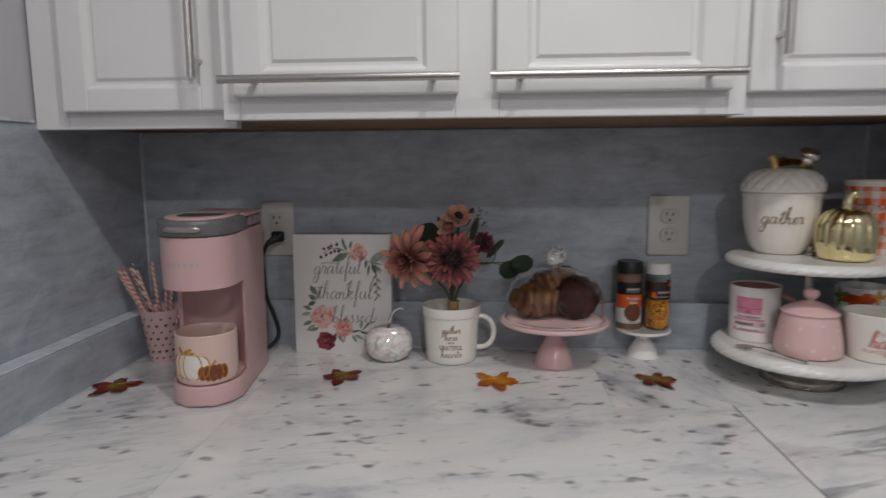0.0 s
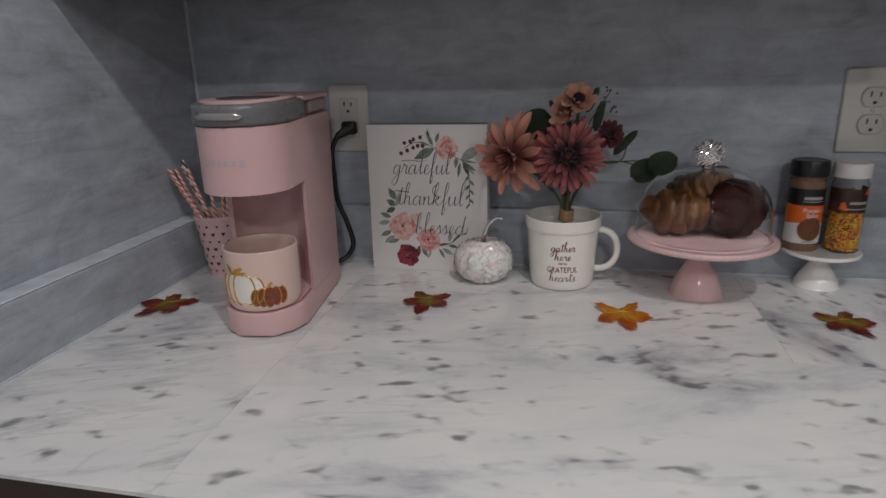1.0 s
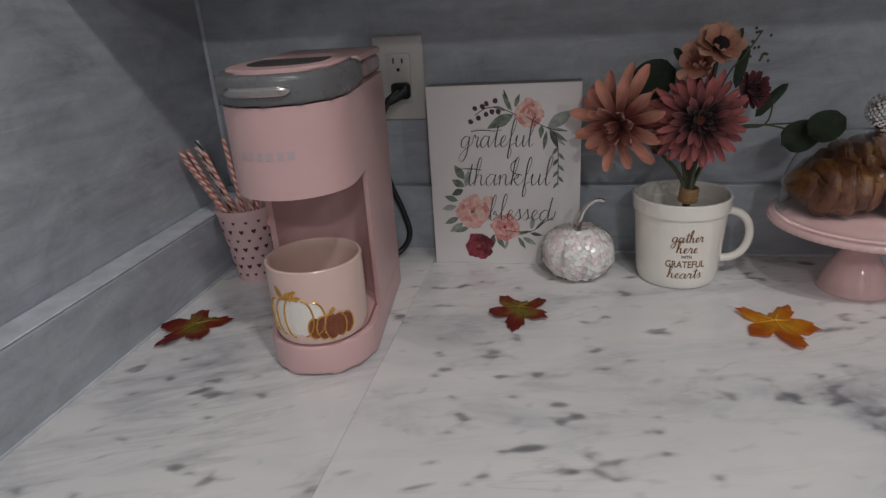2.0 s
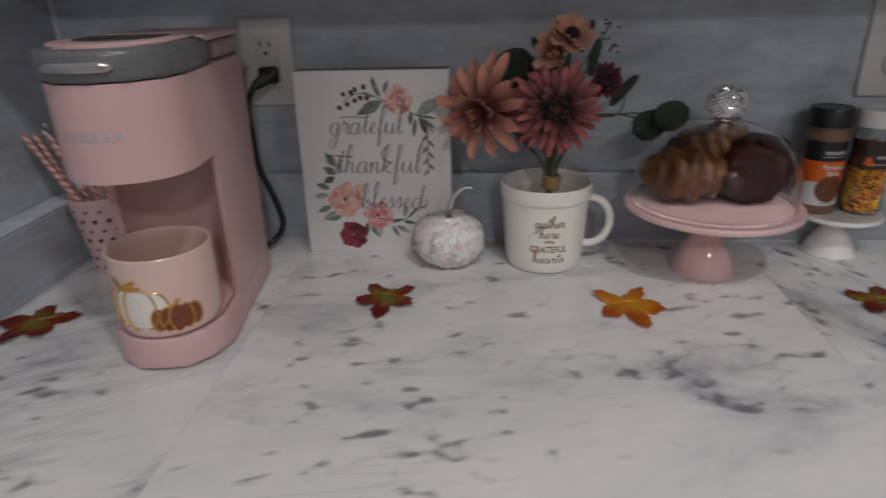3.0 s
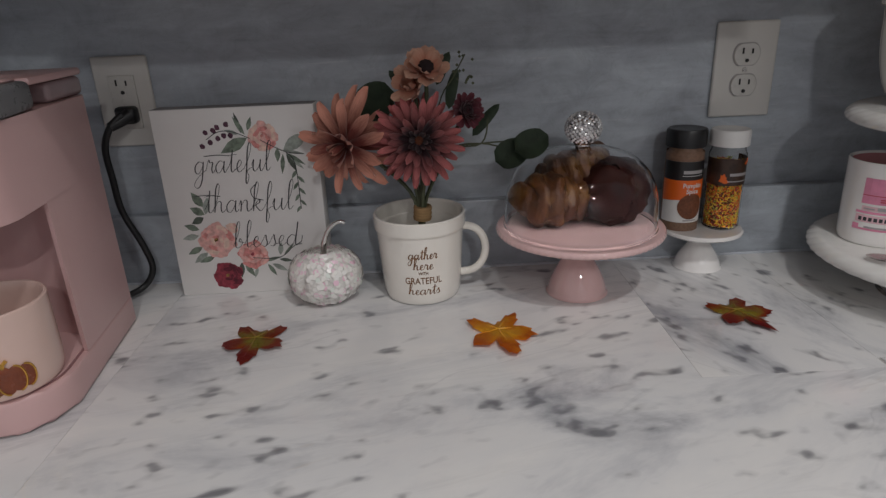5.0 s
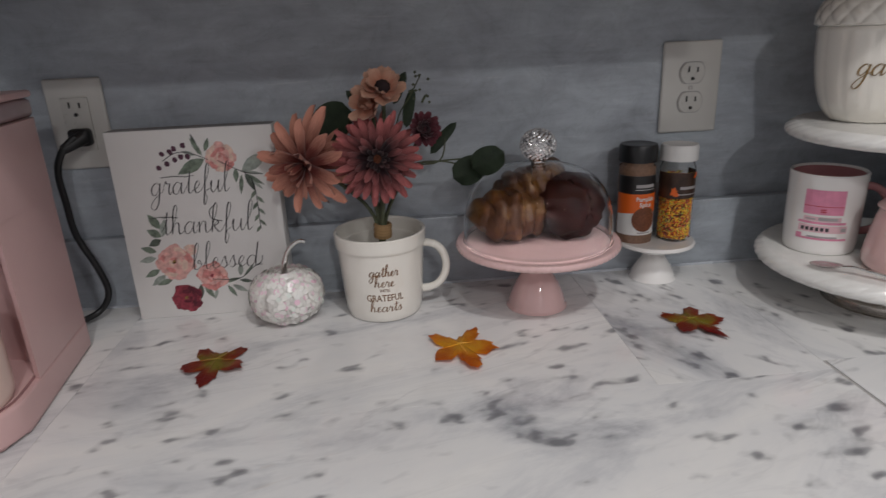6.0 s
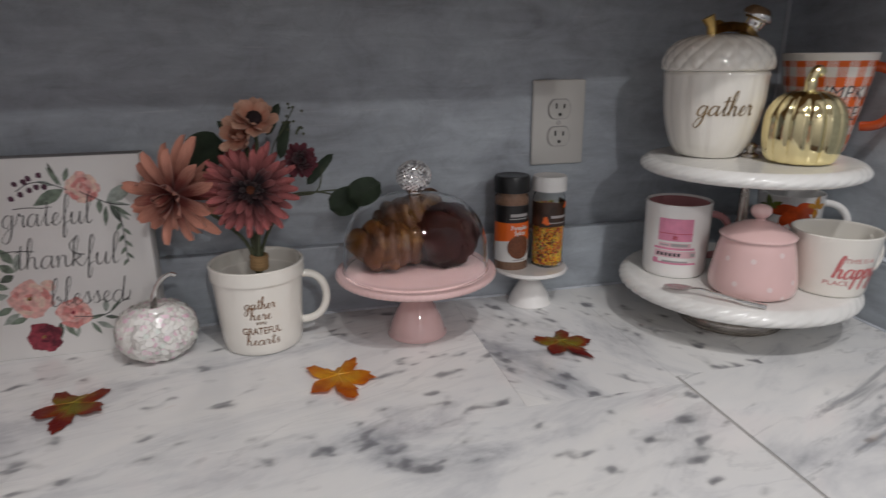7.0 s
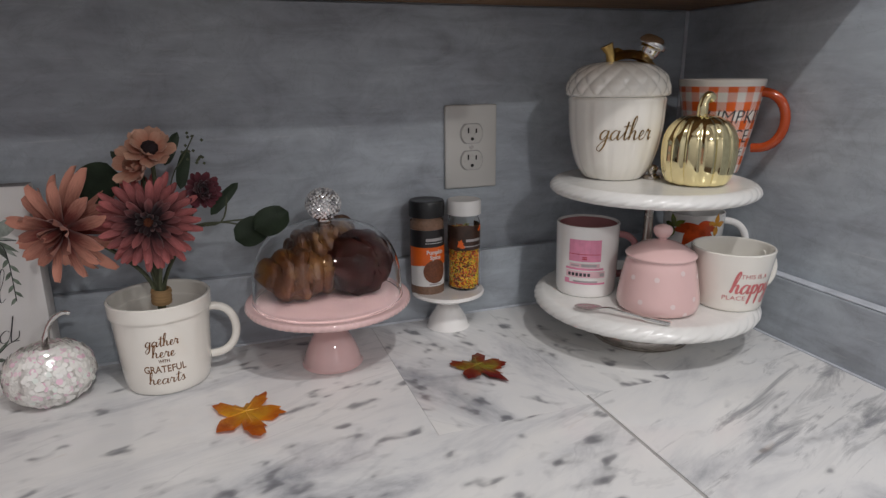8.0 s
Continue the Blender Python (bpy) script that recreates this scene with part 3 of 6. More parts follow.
def slab(name, x0, x1, y0, y1, z0, z1, material, label, category):
    return single(name, box(x0, x1, y0, y1, z0, z1), material, Matrix(), label, category, kind="structure", smooth=0)


slab("floor", XL - 0.1, XE + 0.1, YB - 0.1, 0.1, -0.1, 0.0, DARKWOOD, "dark brown wooden kitchen floor", "floor")
slab("ceiling", XL - 0.1, XE + 0.1, YB - 0.1, 0.1, CEIL, CEIL + 0.1, CEILING_M, "plain off-white painted ceiling", "ceiling")
wall_back = slab("wall_north", XL - 0.1, XE + 0.1, YW + 0.006, YW + 0.106, 0, CEIL, PLASTER, "pale painted wall clad in blue-grey stone-look tile", "wall")
wall_left = slab("wall_west", XL - 0.106, XL - 0.006, YB, YW + 0.006, 0, CEIL, PLASTER, "pale painted side wall with tile above the counter", "wall")
wall_right = slab("wall_east", XR + 0.006, XR + 0.106, -0.78, YW + 0.006, 0, CEIL, PLASTER, "short side wall of the counter nook, tiled", "wall")
slab("wall_far_east", XE, XE + 0.1, YB, YW + 0.006, 0, CEIL, PLASTER, "plain pale painted kitchen wall", "wall")
slab("wall_south", XL - 0.1, XE + 0.1, YB - 0.1, YB, 0, CEIL, PLASTER, "plain pale painted kitchen wall", "wall")


def panel(parent, x0, x1, y0, y1, z0, z1, material=None, name="tile", bev=0.0012):
    ob = part(name, box(x0, x1, y0, y1, z0, z1, bev, 1), material or WALLTILE, parent, smooth=0)
    return ob


ROWS_Z = [CT, CAB - 0.001]
for z0, z1 in zip(ROWS_Z, ROWS_Z[1:]):
    cuts = [XL, XR]
    for a, b in zip(cuts, cuts[1:]):
        panel(wall_back, a + 0.0004, b - 0.0004, YW, YW + 0.006, z0 + 0.0004, z1 - 0.0004)
    panel(wall_left, XL - 0.006, XL, -0.72, YW - 0.0004, z0 + 0.0004, z1 - 0.0004)
    panel(wall_right, XR, XR + 0.006, -0.72, YW - 0.0004, z0 + 0.0004, z1 - 0.0004)

# low splash strips along the counter; pale strips paint the side tops as lit
SB, SS = 0.004, 0.034
single("backsplash_back", box(XL, XR, -SB, YW - 0.0005, CT + 0.001, CT + LEDGE, 0.002, 2), WALLTILE, Matrix(), "low blue-grey stone-look splash strip along the counter", "backsplash", kind="structure", smooth=0)
splash_l = single("backsplash_side", box(XL + 0.0005, XL + SS + 0.004, -0.648, -SB - 0.0005, CT + 0.001, CT + LEDGE - 0.012, 0.002, 2), WALLTILE, Matrix(), "low blue-grey splash strip on the side wall", "backsplash", kind="structure", smooth=0)
splash_r = single("backsplash_side", box(XR - 0.018, XR - 0.0005, -0.648, -SB - 0.0005, CT + 0.001, CT + LEDGE - 0.012, 0.002, 2), WALLTILE, Matrix(), "low blue-grey splash strip on the side wall", "backsplash", kind="structure", smooth=0)
part("lit_top_strip", box(XL + 0.001, XL + SS + 0.003, -0.646, -SB - 0.001, CT + LEDGE - 0.0115, CT + LEDGE - 0.009, 0.001, 1), CAULK_AND_LIT_TOP, splash_l)
part("lit_top_strip", box(XR - 0.017, XR - 0.001, -0.646, -SB - 0.001, CT + LEDGE - 0.0115, CT + LEDGE - 0.009, 0.001, 1), CAULK_AND_LIT_TOP, splash_r)
trim = single("trim", tube([(XL + 0.002, YW - 0.002, CT + LEDGE), (XL + 0.002, YW - 0.002, CAB - 0.002)], 0.0035, 8), CAULK_AND_LIT_TOP, Matrix(), "pale caulk bead in the wall corner", "trim", kind="structure")
single("trim", tube([(XR - 0.002, YW - 0.002, CT + LEDGE), (XR - 0.002, YW - 0.002, CAB - 0.002)], 0.003, 8), CAULK_AND_LIT_TOP, Matrix(), "pale caulk bead in the wall corner", "trim", kind="structure")
single("trim", tube([(XL + 0.002, -SB - 0.001, CT + 0.001), (XR - 0.002, -SB - 0.001, CT + 0.001)], 0.0022, 6), CAULK_AND_LIT_TOP, Matrix(), "thin caulk line where counter meets splash", "trim", kind="structure")
for bead_x in (XL + SS + 0.0045, XR - 0.0185):
    single("trim", tube([(bead_x, -0.646, CT + 0.0008), (bead_x, -SB - 0.001, CT + 0.0008)], 0.0020, 6), CAULK_AND_LIT_TOP, Matrix(), "thin caulk line where counter meets splash", "trim", kind="structure")
single("trim", box(XL - 0.001, XL + 0.004, -0.72, -0.30, CAB - 0.002, CAB + 0.004, 0.001, 1), CAULK_AND_LIT_TOP, Matrix(), "pale edge strip on top of the wall tile", "trim", kind="structure")

# counter: a bed with stone tiles on it
counter = thing("counter", pose(0, 0, 0), "white marble-tiled counter with grey flecks and a dark front edge", "counter", kind="structure")
part("bed", box(XL + 0.001, XR - 0.001, -0.648, YW - 0.002, CT - 0.038, CT - 0.0012, 0.001, 1), GROUT, counter, smooth=0)
part("front_edge", box(XL + 0.001, XR - 0.001, -0.650, -0.6482, CT - 0.040, CT - 0.004, 0.0005, 1), DARKWOOD, counter, "dark brown front edge", smooth=0)
YM = -0.312
XF = XL + SS + 0.004
XC = XR - 0.018
for x0, x1, y0, y1, stone in ((XF, -0.185, -0.650, -SB, MARBLE_EDGE), (-0.185, 0.415, YM, -SB, MARBLE), (0.415, 0.602, YM, -SB, MARBLE_TURNED), (0.602, 0.722, YM + 0.018, -SB, MARBLE_TURNED), (0.722, XC, YM + 0.018, -SB, MARBLE_BRUSHED), (-0.185, 0.602, -0.650, YM, MARBLE), (0.602, XC, -0.650, YM + 0.018, MARBLE_BRUSHED)):
    joint = 0.0040 if x0 == 0.602 and y1 < -0.2 else 0.00015
    panel(counter, x0 + joint, x1 - 0.00015, y0 + 0.0001, y1 - 0.0001, CT - 0.012, CT, stone, bev=0.00008)

base_cab = thing("base_cabinet", pose(0, 0, 0), "dark wooden base cabinet under the counter", "cabinet")
part("body", box(XL + 0.002, XR - 0.002, -0.60, 0.0, 0.10, CT - 0.040, 0.002, 1), DARKWOOD, base_cab, smooth=0)
part("plinth", box(XL + 0.002, XR - 0.002, -0.54, 0.0, 0.0, 0.0995, 0.002, 1), DARKWOOD, base_cab, smooth=0)
for k in range(3):
    w = (XR - XL - 0.02) / 3
    dr = part("door", box(XL + 0.012 + k * w, XL + 0.004 + (k + 1) * w, -0.62, -0.6005, 0.12, CT - 0.06, 0.004, 2), DARKWOOD, base_cab, smooth=0)

# ---- wall cabinets ----
def ring_door(x0, x1, z0, z1, yf, parent, stile=0.045, rail=0.037):
    """A framed door with a raised panel; yf is its front."""
    d = part("door", bmesh.new(), PAINT, parent, smooth=0)
    y1 = yf + 0.019
    bm = joined(box(x0, x0 + stile, yf, y1, z0, z1, 0.003), box(x1 - stile, x1, yf, y1, z0, z1, 0.003), box(x0 + stile - 0.002, x1 - stile + 0.002, yf + 0.0003, y1, z0, z0 + rail, 0.003), box(x0 + stile - 0.002, x1 - stile + 0.002, yf + 0.0003, y1, z1 - stile, z1, 0.003))
    d.data = finish("door", bm, PAINT, 0)
    a, b, c, e = x0 + stile - 0.001, x1 - stile + 0.001, z0 + rail - 0.001, z1 - stile + 0.001
    bm = bmesh.new()
    levels = [(0.0, yf + 0.002), (0.006, yf + 0.009), (0.011, yf + 0.009), (0.016, yf + 0.005)]
    loops = [[bm.verts.new(p) for p in ((a + q, y, c + q), (b - q, y, c + q), (b - q, y, e - q), (a + q, y, e - q))] for q, y in levels]
    for lo, hi in zip(loops, loops[1:]):
        for k in range(4):
            bm.faces.new((lo[k], lo[(k + 1) % 4], hi[(k + 1) % 4], hi[k]))
    bm.faces.new(loops[-1])
    back = [bm.verts.new(p) for p in ((a, y1 - 0.002, c), (b, y1 - 0.002, c), (b, y1 - 0.002, e), (a, y1 - 0.002, e))]
    for k in range(4):
        bm.faces.new((back[k], back[(k + 1) % 4], loops[0][(k + 1) % 4], loops[0][k]))
    bm.faces.new(back[::-1])
    part("raised_panel", bm, PAINT, d, smooth=0)
    return d


def bar_handle(p0, p1, posts, yf, parent):
    """A round steel bar on two short posts."""
    h = part("handle", tube([p0, p1], 0.006, 16), STEEL, parent, "brushed steel bar handle")
    for q in posts:
        part("post", tube([(q[0], yf + 0.001, q[1]), (q[0], p0[1], q[1])], 0.0045, 12), STEEL, h)
    return h


CTOP = CAB + 0.76


def wall_cabinet(x0, x1, yf, label):
    c = thing("wall_cabinet", pose(0, 0, 0), label, "cabinet", "wall cabinets")
    part("body", joined(box(x0, x0 + 0.016, yf + 0.0195, YW - 0.0005, CAB + 0.004, CTOP), box(x1 - 0.016, x1, yf + 0.0195, YW - 0.0005, CAB + 0.004, CTOP), box(x0 + 0.0162, x1 - 0.0162, yf + 0.0195, YW - 0.0005, CTOP - 0.016, CTOP)), PAINT, c, smooth=0)
    part("bottom_panel", box(x0 + 0.0005, x1 - 0.0005, yf + 0.0195, YW - 0.001, CAB, CAB + 0.0038), RAWWOOD, c, "bare brown plywood underside", smooth=0)
    return c


YS, YM_ = -0.292, -0.345
cab_l = wall_cabinet(XL, -0.184, YS, "white painted wall cabinet with a steel bar handle")
part("face_frame", joined(box(XL, -0.462, YS, YS + 0.019, CAB - 0.012, CTOP, 0.001, 1), box(-0.4618, -0.184, YS, YS + 0.019, CAB - 0.012, CAB + 0.022, 0.001, 1), box(-0.4618, -0.184, YS, YS + 0.019, CTOP - 0.04, CTOP, 0.001, 1)), PAINT, cab_l, smooth=0)
d = ring_door(-0.458, -0.190, CAB + 0.014, CTOP - 0.02, YS - 0.0195, cab_l, 0.043)
bar_handle((-0.230, YS - 0.052, CAB + 0.060), (-0.230, YS - 0.052, CAB + 0.40), [(-0.230, CAB + 0.088), (-0.230, CAB + 0.36)], YS - 0.0195, d)

cab_m = wall_cabinet(-0.183, 0.577, YM_, "white painted double wall cabinet with long steel bar handles")
part("face_frame", joined(box(-0.183, -0.157, YM_, YM_ + 0.019, CAB - 0.004, CTOP, 0.001, 1), box(0.551, 0.577, YM_, YM_ + 0.019, CAB - 0.004, CTOP, 0.001, 1), box(0.165, 0.229, YM_, YM_ + 0.019, CAB - 0.004, CTOP, 0.001, 1), box(-0.1568, 0.1648, YM_ + 0.0002, YM_ + 0.019, CAB - 0.004, CAB + 0.036, 0.001, 1), box(0.2292, 0.5508, YM_ + 0.0002, YM_ + 0.019, CAB - 0.004, CAB + 0.036, 0.001, 1), box(-0.1568, 0.5508, YM_ + 0.0002, YM_ + 0.019, CTOP - 0.04, CTOP, 0.001, 1)), PAINT, cab_m, smooth=0)
for x0, x1 in ((-0.159, 0.170), (0.224, 0.553)):
    d = ring_door(x0, x1, CAB + 0.029, CTOP - 0.02, YM_ - 0.0195, cab_m, 0.046)
    bar_handle((x0 - 0.008, YM_ - 0.052, CAB + 0.049), (x1 + 0.004, YM_ - 0.052, CAB + 0.049), [(x0 + 0.035, CAB + 0.049), (x1 - 0.035, CAB + 0.049)], YM_ - 0.0195, d)

cab_r = wall_cabinet(0.578, XR, YS, "white painted wall cabinet with a steel bar handle")
part("face_frame", joined(box(0.578, 0.607, YS, YS + 0.019, CAB - 0.004, CTOP, 0.001, 1), box(XR - 0.03, XR, YS, YS + 0.019, CAB - 0.004, CTOP, 0.001, 1), box(0.6072, XR - 0.0302, YS, YS + 0.019, CAB - 0.004, CAB + 0.038, 0.001, 1), box(0.6072, XR - 0.0302, YS, YS + 0.019, CTOP - 0.04, CTOP, 0.001, 1)), PAINT, cab_r, smooth=0)
d = ring_door(0.594, 0.925, CAB + 0.031, CTOP - 0.02, YS - 0.0195, cab_r, 0.043)
bar_handle((0.632, YS - 0.052, CAB + 0.078), (0.632, YS - 0.052, CAB + 0.41), [(0.632, CAB + 0.108), (0.632, CAB + 0.375)], YS - 0.0195, d)

# ceiling lamps
for lx, ly, lr, lw in LAMPS:
    lamp = thing("ceiling_lamp", pose(lx, ly, CEIL), "round white flush ceiling lamp, lit", "lamp", "ceiling lamps")
    part("housing", lathe([(0, -0.0005), (lr + 0.03, -0.0005), (lr + 0.03, -0.012), (lr + 0.012, -0.030), (lr + 0.004, -0.030), (lr + 0.004, -0.018), (0, -0.018)], 40), PAINT, lamp)
    part("diffuser", lathe([(0, -0.0185), (lr + 0.003, -0.0185), (lr + 0.003, -0.024), (0, -0.026)], 40), LAMPGLOW, lamp, "glowing diffuser")


# ---- outlets ----
def slots(x, z, parent):
    for dx, h in ((-0.0062, 0.0075), (0.0062, 0.0062)):
        part("slot", box(x + dx - 0.0009, x + dx + 0.0009, -0.0112, -0.0100, z + 0.001, z + 0.001 + h), HOLE, parent, smooth=0)
    part("ground_hole", moved(lathe([(0, 0), (0.0024, 0), (0.0024, 0.0012), (0, 0.0012)], 12), Matrix.Translation((x, -0.0100, z - 0.0075)) @ Matrix.Rotation(radians(90), 4, "X")), HOLE, parent, smooth=0)


out1 = thing("wall_outlet", pose(-0.2275, YW, CT + 0.2515), "ivory wall outlet with a square-faced double socket", "outlet", "wall outlets")
part("cover_plate", box(-0.0355, 0.0355, -0.0065, -0.0005, -0.057, 0.057, 0.003, 3), PLASTIC_W, out1)
face = part("socket_face", box(-0.0167, 0.0167, -0.0100, -0.0066, -0.0335, 0.0335, 0.001, 2), SOCKET, out1)
slots(0, 0.020, face)
slots(0, -0.015, face)

out2 = thing("wall_outlet", pose(0.580, YW, CT + 0.258), "large ivory wall outlet with two round-faced sockets", "outlet", "wall outlets")
part("cover_plate", box(-0.041, 0.041, -0.0065, -0.0005, -0.061, 0.061, 0.003, 3), PLASTIC_W, out2)
for dz in (0.0195, -0.0195):
    o = [(0.0172 * math.cos(a), max(-0.0135, min(0.0135, 0.0172 * math.sin(a)))) for a in [2 * math.pi * k / 32 for k in range(32)]]
    s = part("socket_face", moved(prism(o, 0.0066, 0.0098, 0.0008, 1), Matrix.Translation((0, 0, dz)) @ Matrix.Rotation(radians(90), 4, "X")), SOCKET, out2)
    part("socket_rim", moved(prism([(x * 1.07, y * 1.08) for x, y in o], 0.0060, 0.0072), Matrix.Translation((0, 0, dz)) @ Matrix.Rotation(radians(90), 4, "X")), GREYINK, s, smooth=0)
    slots(0, dz, s)
part("screw", moved(lathe([(0, 0.0085), (0.003, 0.008), (0.0034, 0.006), (0, 0.006)], 14), Matrix.Rotation(radians(90), 4, "X")), STEEL, out2)


# ---- coffee maker ----
KX, KY = -0.255, -0.342
KH = KY - 0.014                 # the head and lid overhang the base
KR_M = pose(KX + 0.003, KY + 0.0465, CT, 0, 0, 6.2) @ pose(0, -KY - 0.0565, 0)
kr = thing("coffee_maker", KR_M, "slim pink single-cup coffee maker with a grey lid", "coffee maker")


def d_outline(half, front, back, n=18, corner=0.018):
    """A round-nosed plan: half circle in front, soft corners behind."""
    cy = front + half
    pts = [(half * math.cos(a), cy + half * math.sin(a)) for a in [math.pi + math.pi * k / n for k in range(n + 1)]]
    pts += [(half, back - corner), (half - corner * 0.3, back - corner * 0.3), (half - corner, back), (-half + corner, back), (-half + corner * 0.3, back - corner * 0.3), (-half, back - corner)]
    return pts


part("base", prism(d_outline(0.0565, KY, -0.100), 0.002, 0.035, 0.004, 3), PINK, kr)
# flat dark sheet painting the shade of the gap round the drip plate
part("drip_groove_shade", prism([(x * 0.90, y * 0.90 - 0.028) for x, y in d_outline(0.0565, KY, -0.18)], 0.0345, 0.0362), PINK_SHADED, kr, smooth=0)
part("drip_plate", prism([(x * 0.86, y * 0.86 - 0.040) for x, y in d_outline(0.0565, KY, -0.18)], 0.0350, 0.0372, 0.0006, 1), PINK, kr)
# column with a hollowed front
n = 14
col = [(0.0563, -0.253)] + [(0.051 * math.cos(a), -0.250 + 0.046 * math.sin(a)) for a in [math.pi * k / n for k in range(n + 1)]] + [(-0.0563, -0.253), (-0.0563, -0.118), (-0.051, -0.106), (-0.039, -0.100), (0.039, -0.100), (0.051, -0.106), (0.0563, -0.118)]
part("column", prism(col[::-1], 0.0352, 0.202), PINK, kr, smooth=30)
head = part("head", prism(d_outline(0.0570, KH, -0.100), 0.194, 0.2755), PINK, kr)
part("brew_outlet", lathe([(0, 0.1939), (0.020, 0.1939), (0.017, 0.184), (0.006, 0.180), (0, 0.180)], 28), PINK_SHADED, head, m=pose(0, -0.288, 0))
for k, w in enumerate((0.006, 0.005, 0.005, 0.006, 0.005, 0.006)):
    x = -0.0235 + k * 0.0092
    b = bar(x - w / 2, x + w / 2, -0.0035, 0.0035, 0.0003, 2)
    for v in b.verts:
        a = v.co.x / 0.0565 - 0.12
        v.co = Vector((0.0574 * math.sin(a), KH + 0.0570 - 0.0574 * math.cos(a), 0.234 + v.co.y))
    part("name_mark", b, NAMEGREY, head, "faint grey raised lettering bar", smooth=0)
# grey lid: a collar that wraps the front, and a pink cap in it
cl = d_outline(0.0590, KH - 0.003, -0.228, corner=0.006)
lid = part("lid", prism(cl, 0.2765, 0.302, 0.006, 3), GREY_PL, kr, "grey plastic lid collar")
part("lid_cap", prism([(x * 0.87, (y + 0.287) * 0.84 - 0.284) for x, y in cl], 0.3015, 0.3055, 0.002, 2), PINK, lid)
part("lid_window", prism([(x * 0.60, (y + 0.287) * 0.50 - 0.282) for x, y in cl], 0.3050, 0.3065, 0.0007, 1), DARKGREY, lid, "dark oval window")
# steel streak added round the collar in place of its bright reflection
gr = []
for k in range(13):
    a = radians(-38 + k * 5.2)
    gr.append((0.0592 * math.sin(a), KH + 0.0555 - 0.0592 * math.cos(a), 0.289))
part("lid_reflection", tube(gr, [0.001] + [0.0042] * 11 + [0.001], 8), STEEL, lid, "silver streak standing for a reflection on the lid collar")
tank = part("water_tank", box(-0.053, 0.053, -0.185, -0.102, 0.2757, 0.296, 0.006, 3), SMOKE, kr, "smoky translucent water tank")
part("tank_lid", box(-0.0545, 0.0545, -0.222, -0.101, 0.2965, 0.304, 0.003, 2), PINK, tank)

cord = thing("power_cord", pose(0, 0, CT), "black power cord with a plug in the outlet", "cord")
cp = smooth_prof([(-0.222, -0.026, 0.240), (-0.236, -0.034, 0.226), (-0.247, -0.036, 0.200), (-0.246, -0.037, 0.160), (-0.243, -0.038, 0.118), (-0.226, -0.038, 0.070), (-0.220, -0.039, 0.036), (-0.236, -0.046, 0.012), (-0.262, -0.080, 0.010), (-0.264, -0.092, 0.014)], 6)
part("cable", tube(cp, 0.0042, 12), BLACK, cord)
part("plug", joined(moved(box(-0.013, 0.013, -0.030, -0.0125, -0.011, 0.011, 0.005, 3), pose(-0.223, YW, 0.237)), tube([(-0.217, -0.016, 0.238), (-0.236, -0.034, 0.226)], [0.009, 0.006], 12)), BLACK, cord)


# ---- mugs and pots ----
def mug_body(prof_out, wall, floor_t, seg=56):
    """Turned cup: outer profile from the foot up, then the inside back down."""
    out = smooth_prof(prof_out, 5)
    inner = [(max(r - wall, 0.001), z) for r, z in out if z > floor_t]
    top = out[-1]
    return lathe([(0, out[0][1] + 0.001), (out[0][0] - 0.004, out[0][1])] + out + [(top[0] - wall * 0.3, top[1] + wall * 0.35), (top[0] - wall * 0.75, top[1] + wall * 0.3)] + inner[::-1] + [(0, floor_t)], seg)


def ear(radius, z0, z1, reach, ang, rad=0.0045, flat=1.0, n=16, embed=0.0015):
    """An ear-shaped handle from z1 down to z0, ang degrees from -y towards +x."""
    zc, h = (z0 + z1) / 2, (z1 - z0) / 2
    pts = []
    for k in range(n):
        t = math.pi * (k / (n - 1) - 0.5)
        pts.append((radius - embed + reach * math.cos(t) ** 0.75, 0, zc - h * math.sin(t)))
    bm = tube(pts, rad, 12)
    for v in bm.verts:
        v.co.y *= flat
    return moved(bm, Matrix.Rotation(radians(ang - 90), 4, "Z"))


def taper(pts):
    """Radius at a height from (radius, height) pairs."""
    rs, zs = [p[0] for p in pts], [p[1] for p in pts]
    return lambda z: float(np.interp(z, zs, rs))


# blush mug on the drip plate
P1 = [(0.0430, 0.000), (0.0465, 0.004), (0.0485, 0.020), (0.0490, 0.080)]
m1 = thing("mug", pose(KX + 0.006, -0.306, CT + 0.0373), "blush mug with a cream pumpkin and a brown pumpkin", "mug")
part("body", mug_body(P1, 0.0035, 0.006), BLUSH, m1)
part("handle", ear(0.0485, 0.018, 0.064, 0.026, -120, 0.005), BLUSH, m1)
R1 = taper(P1)


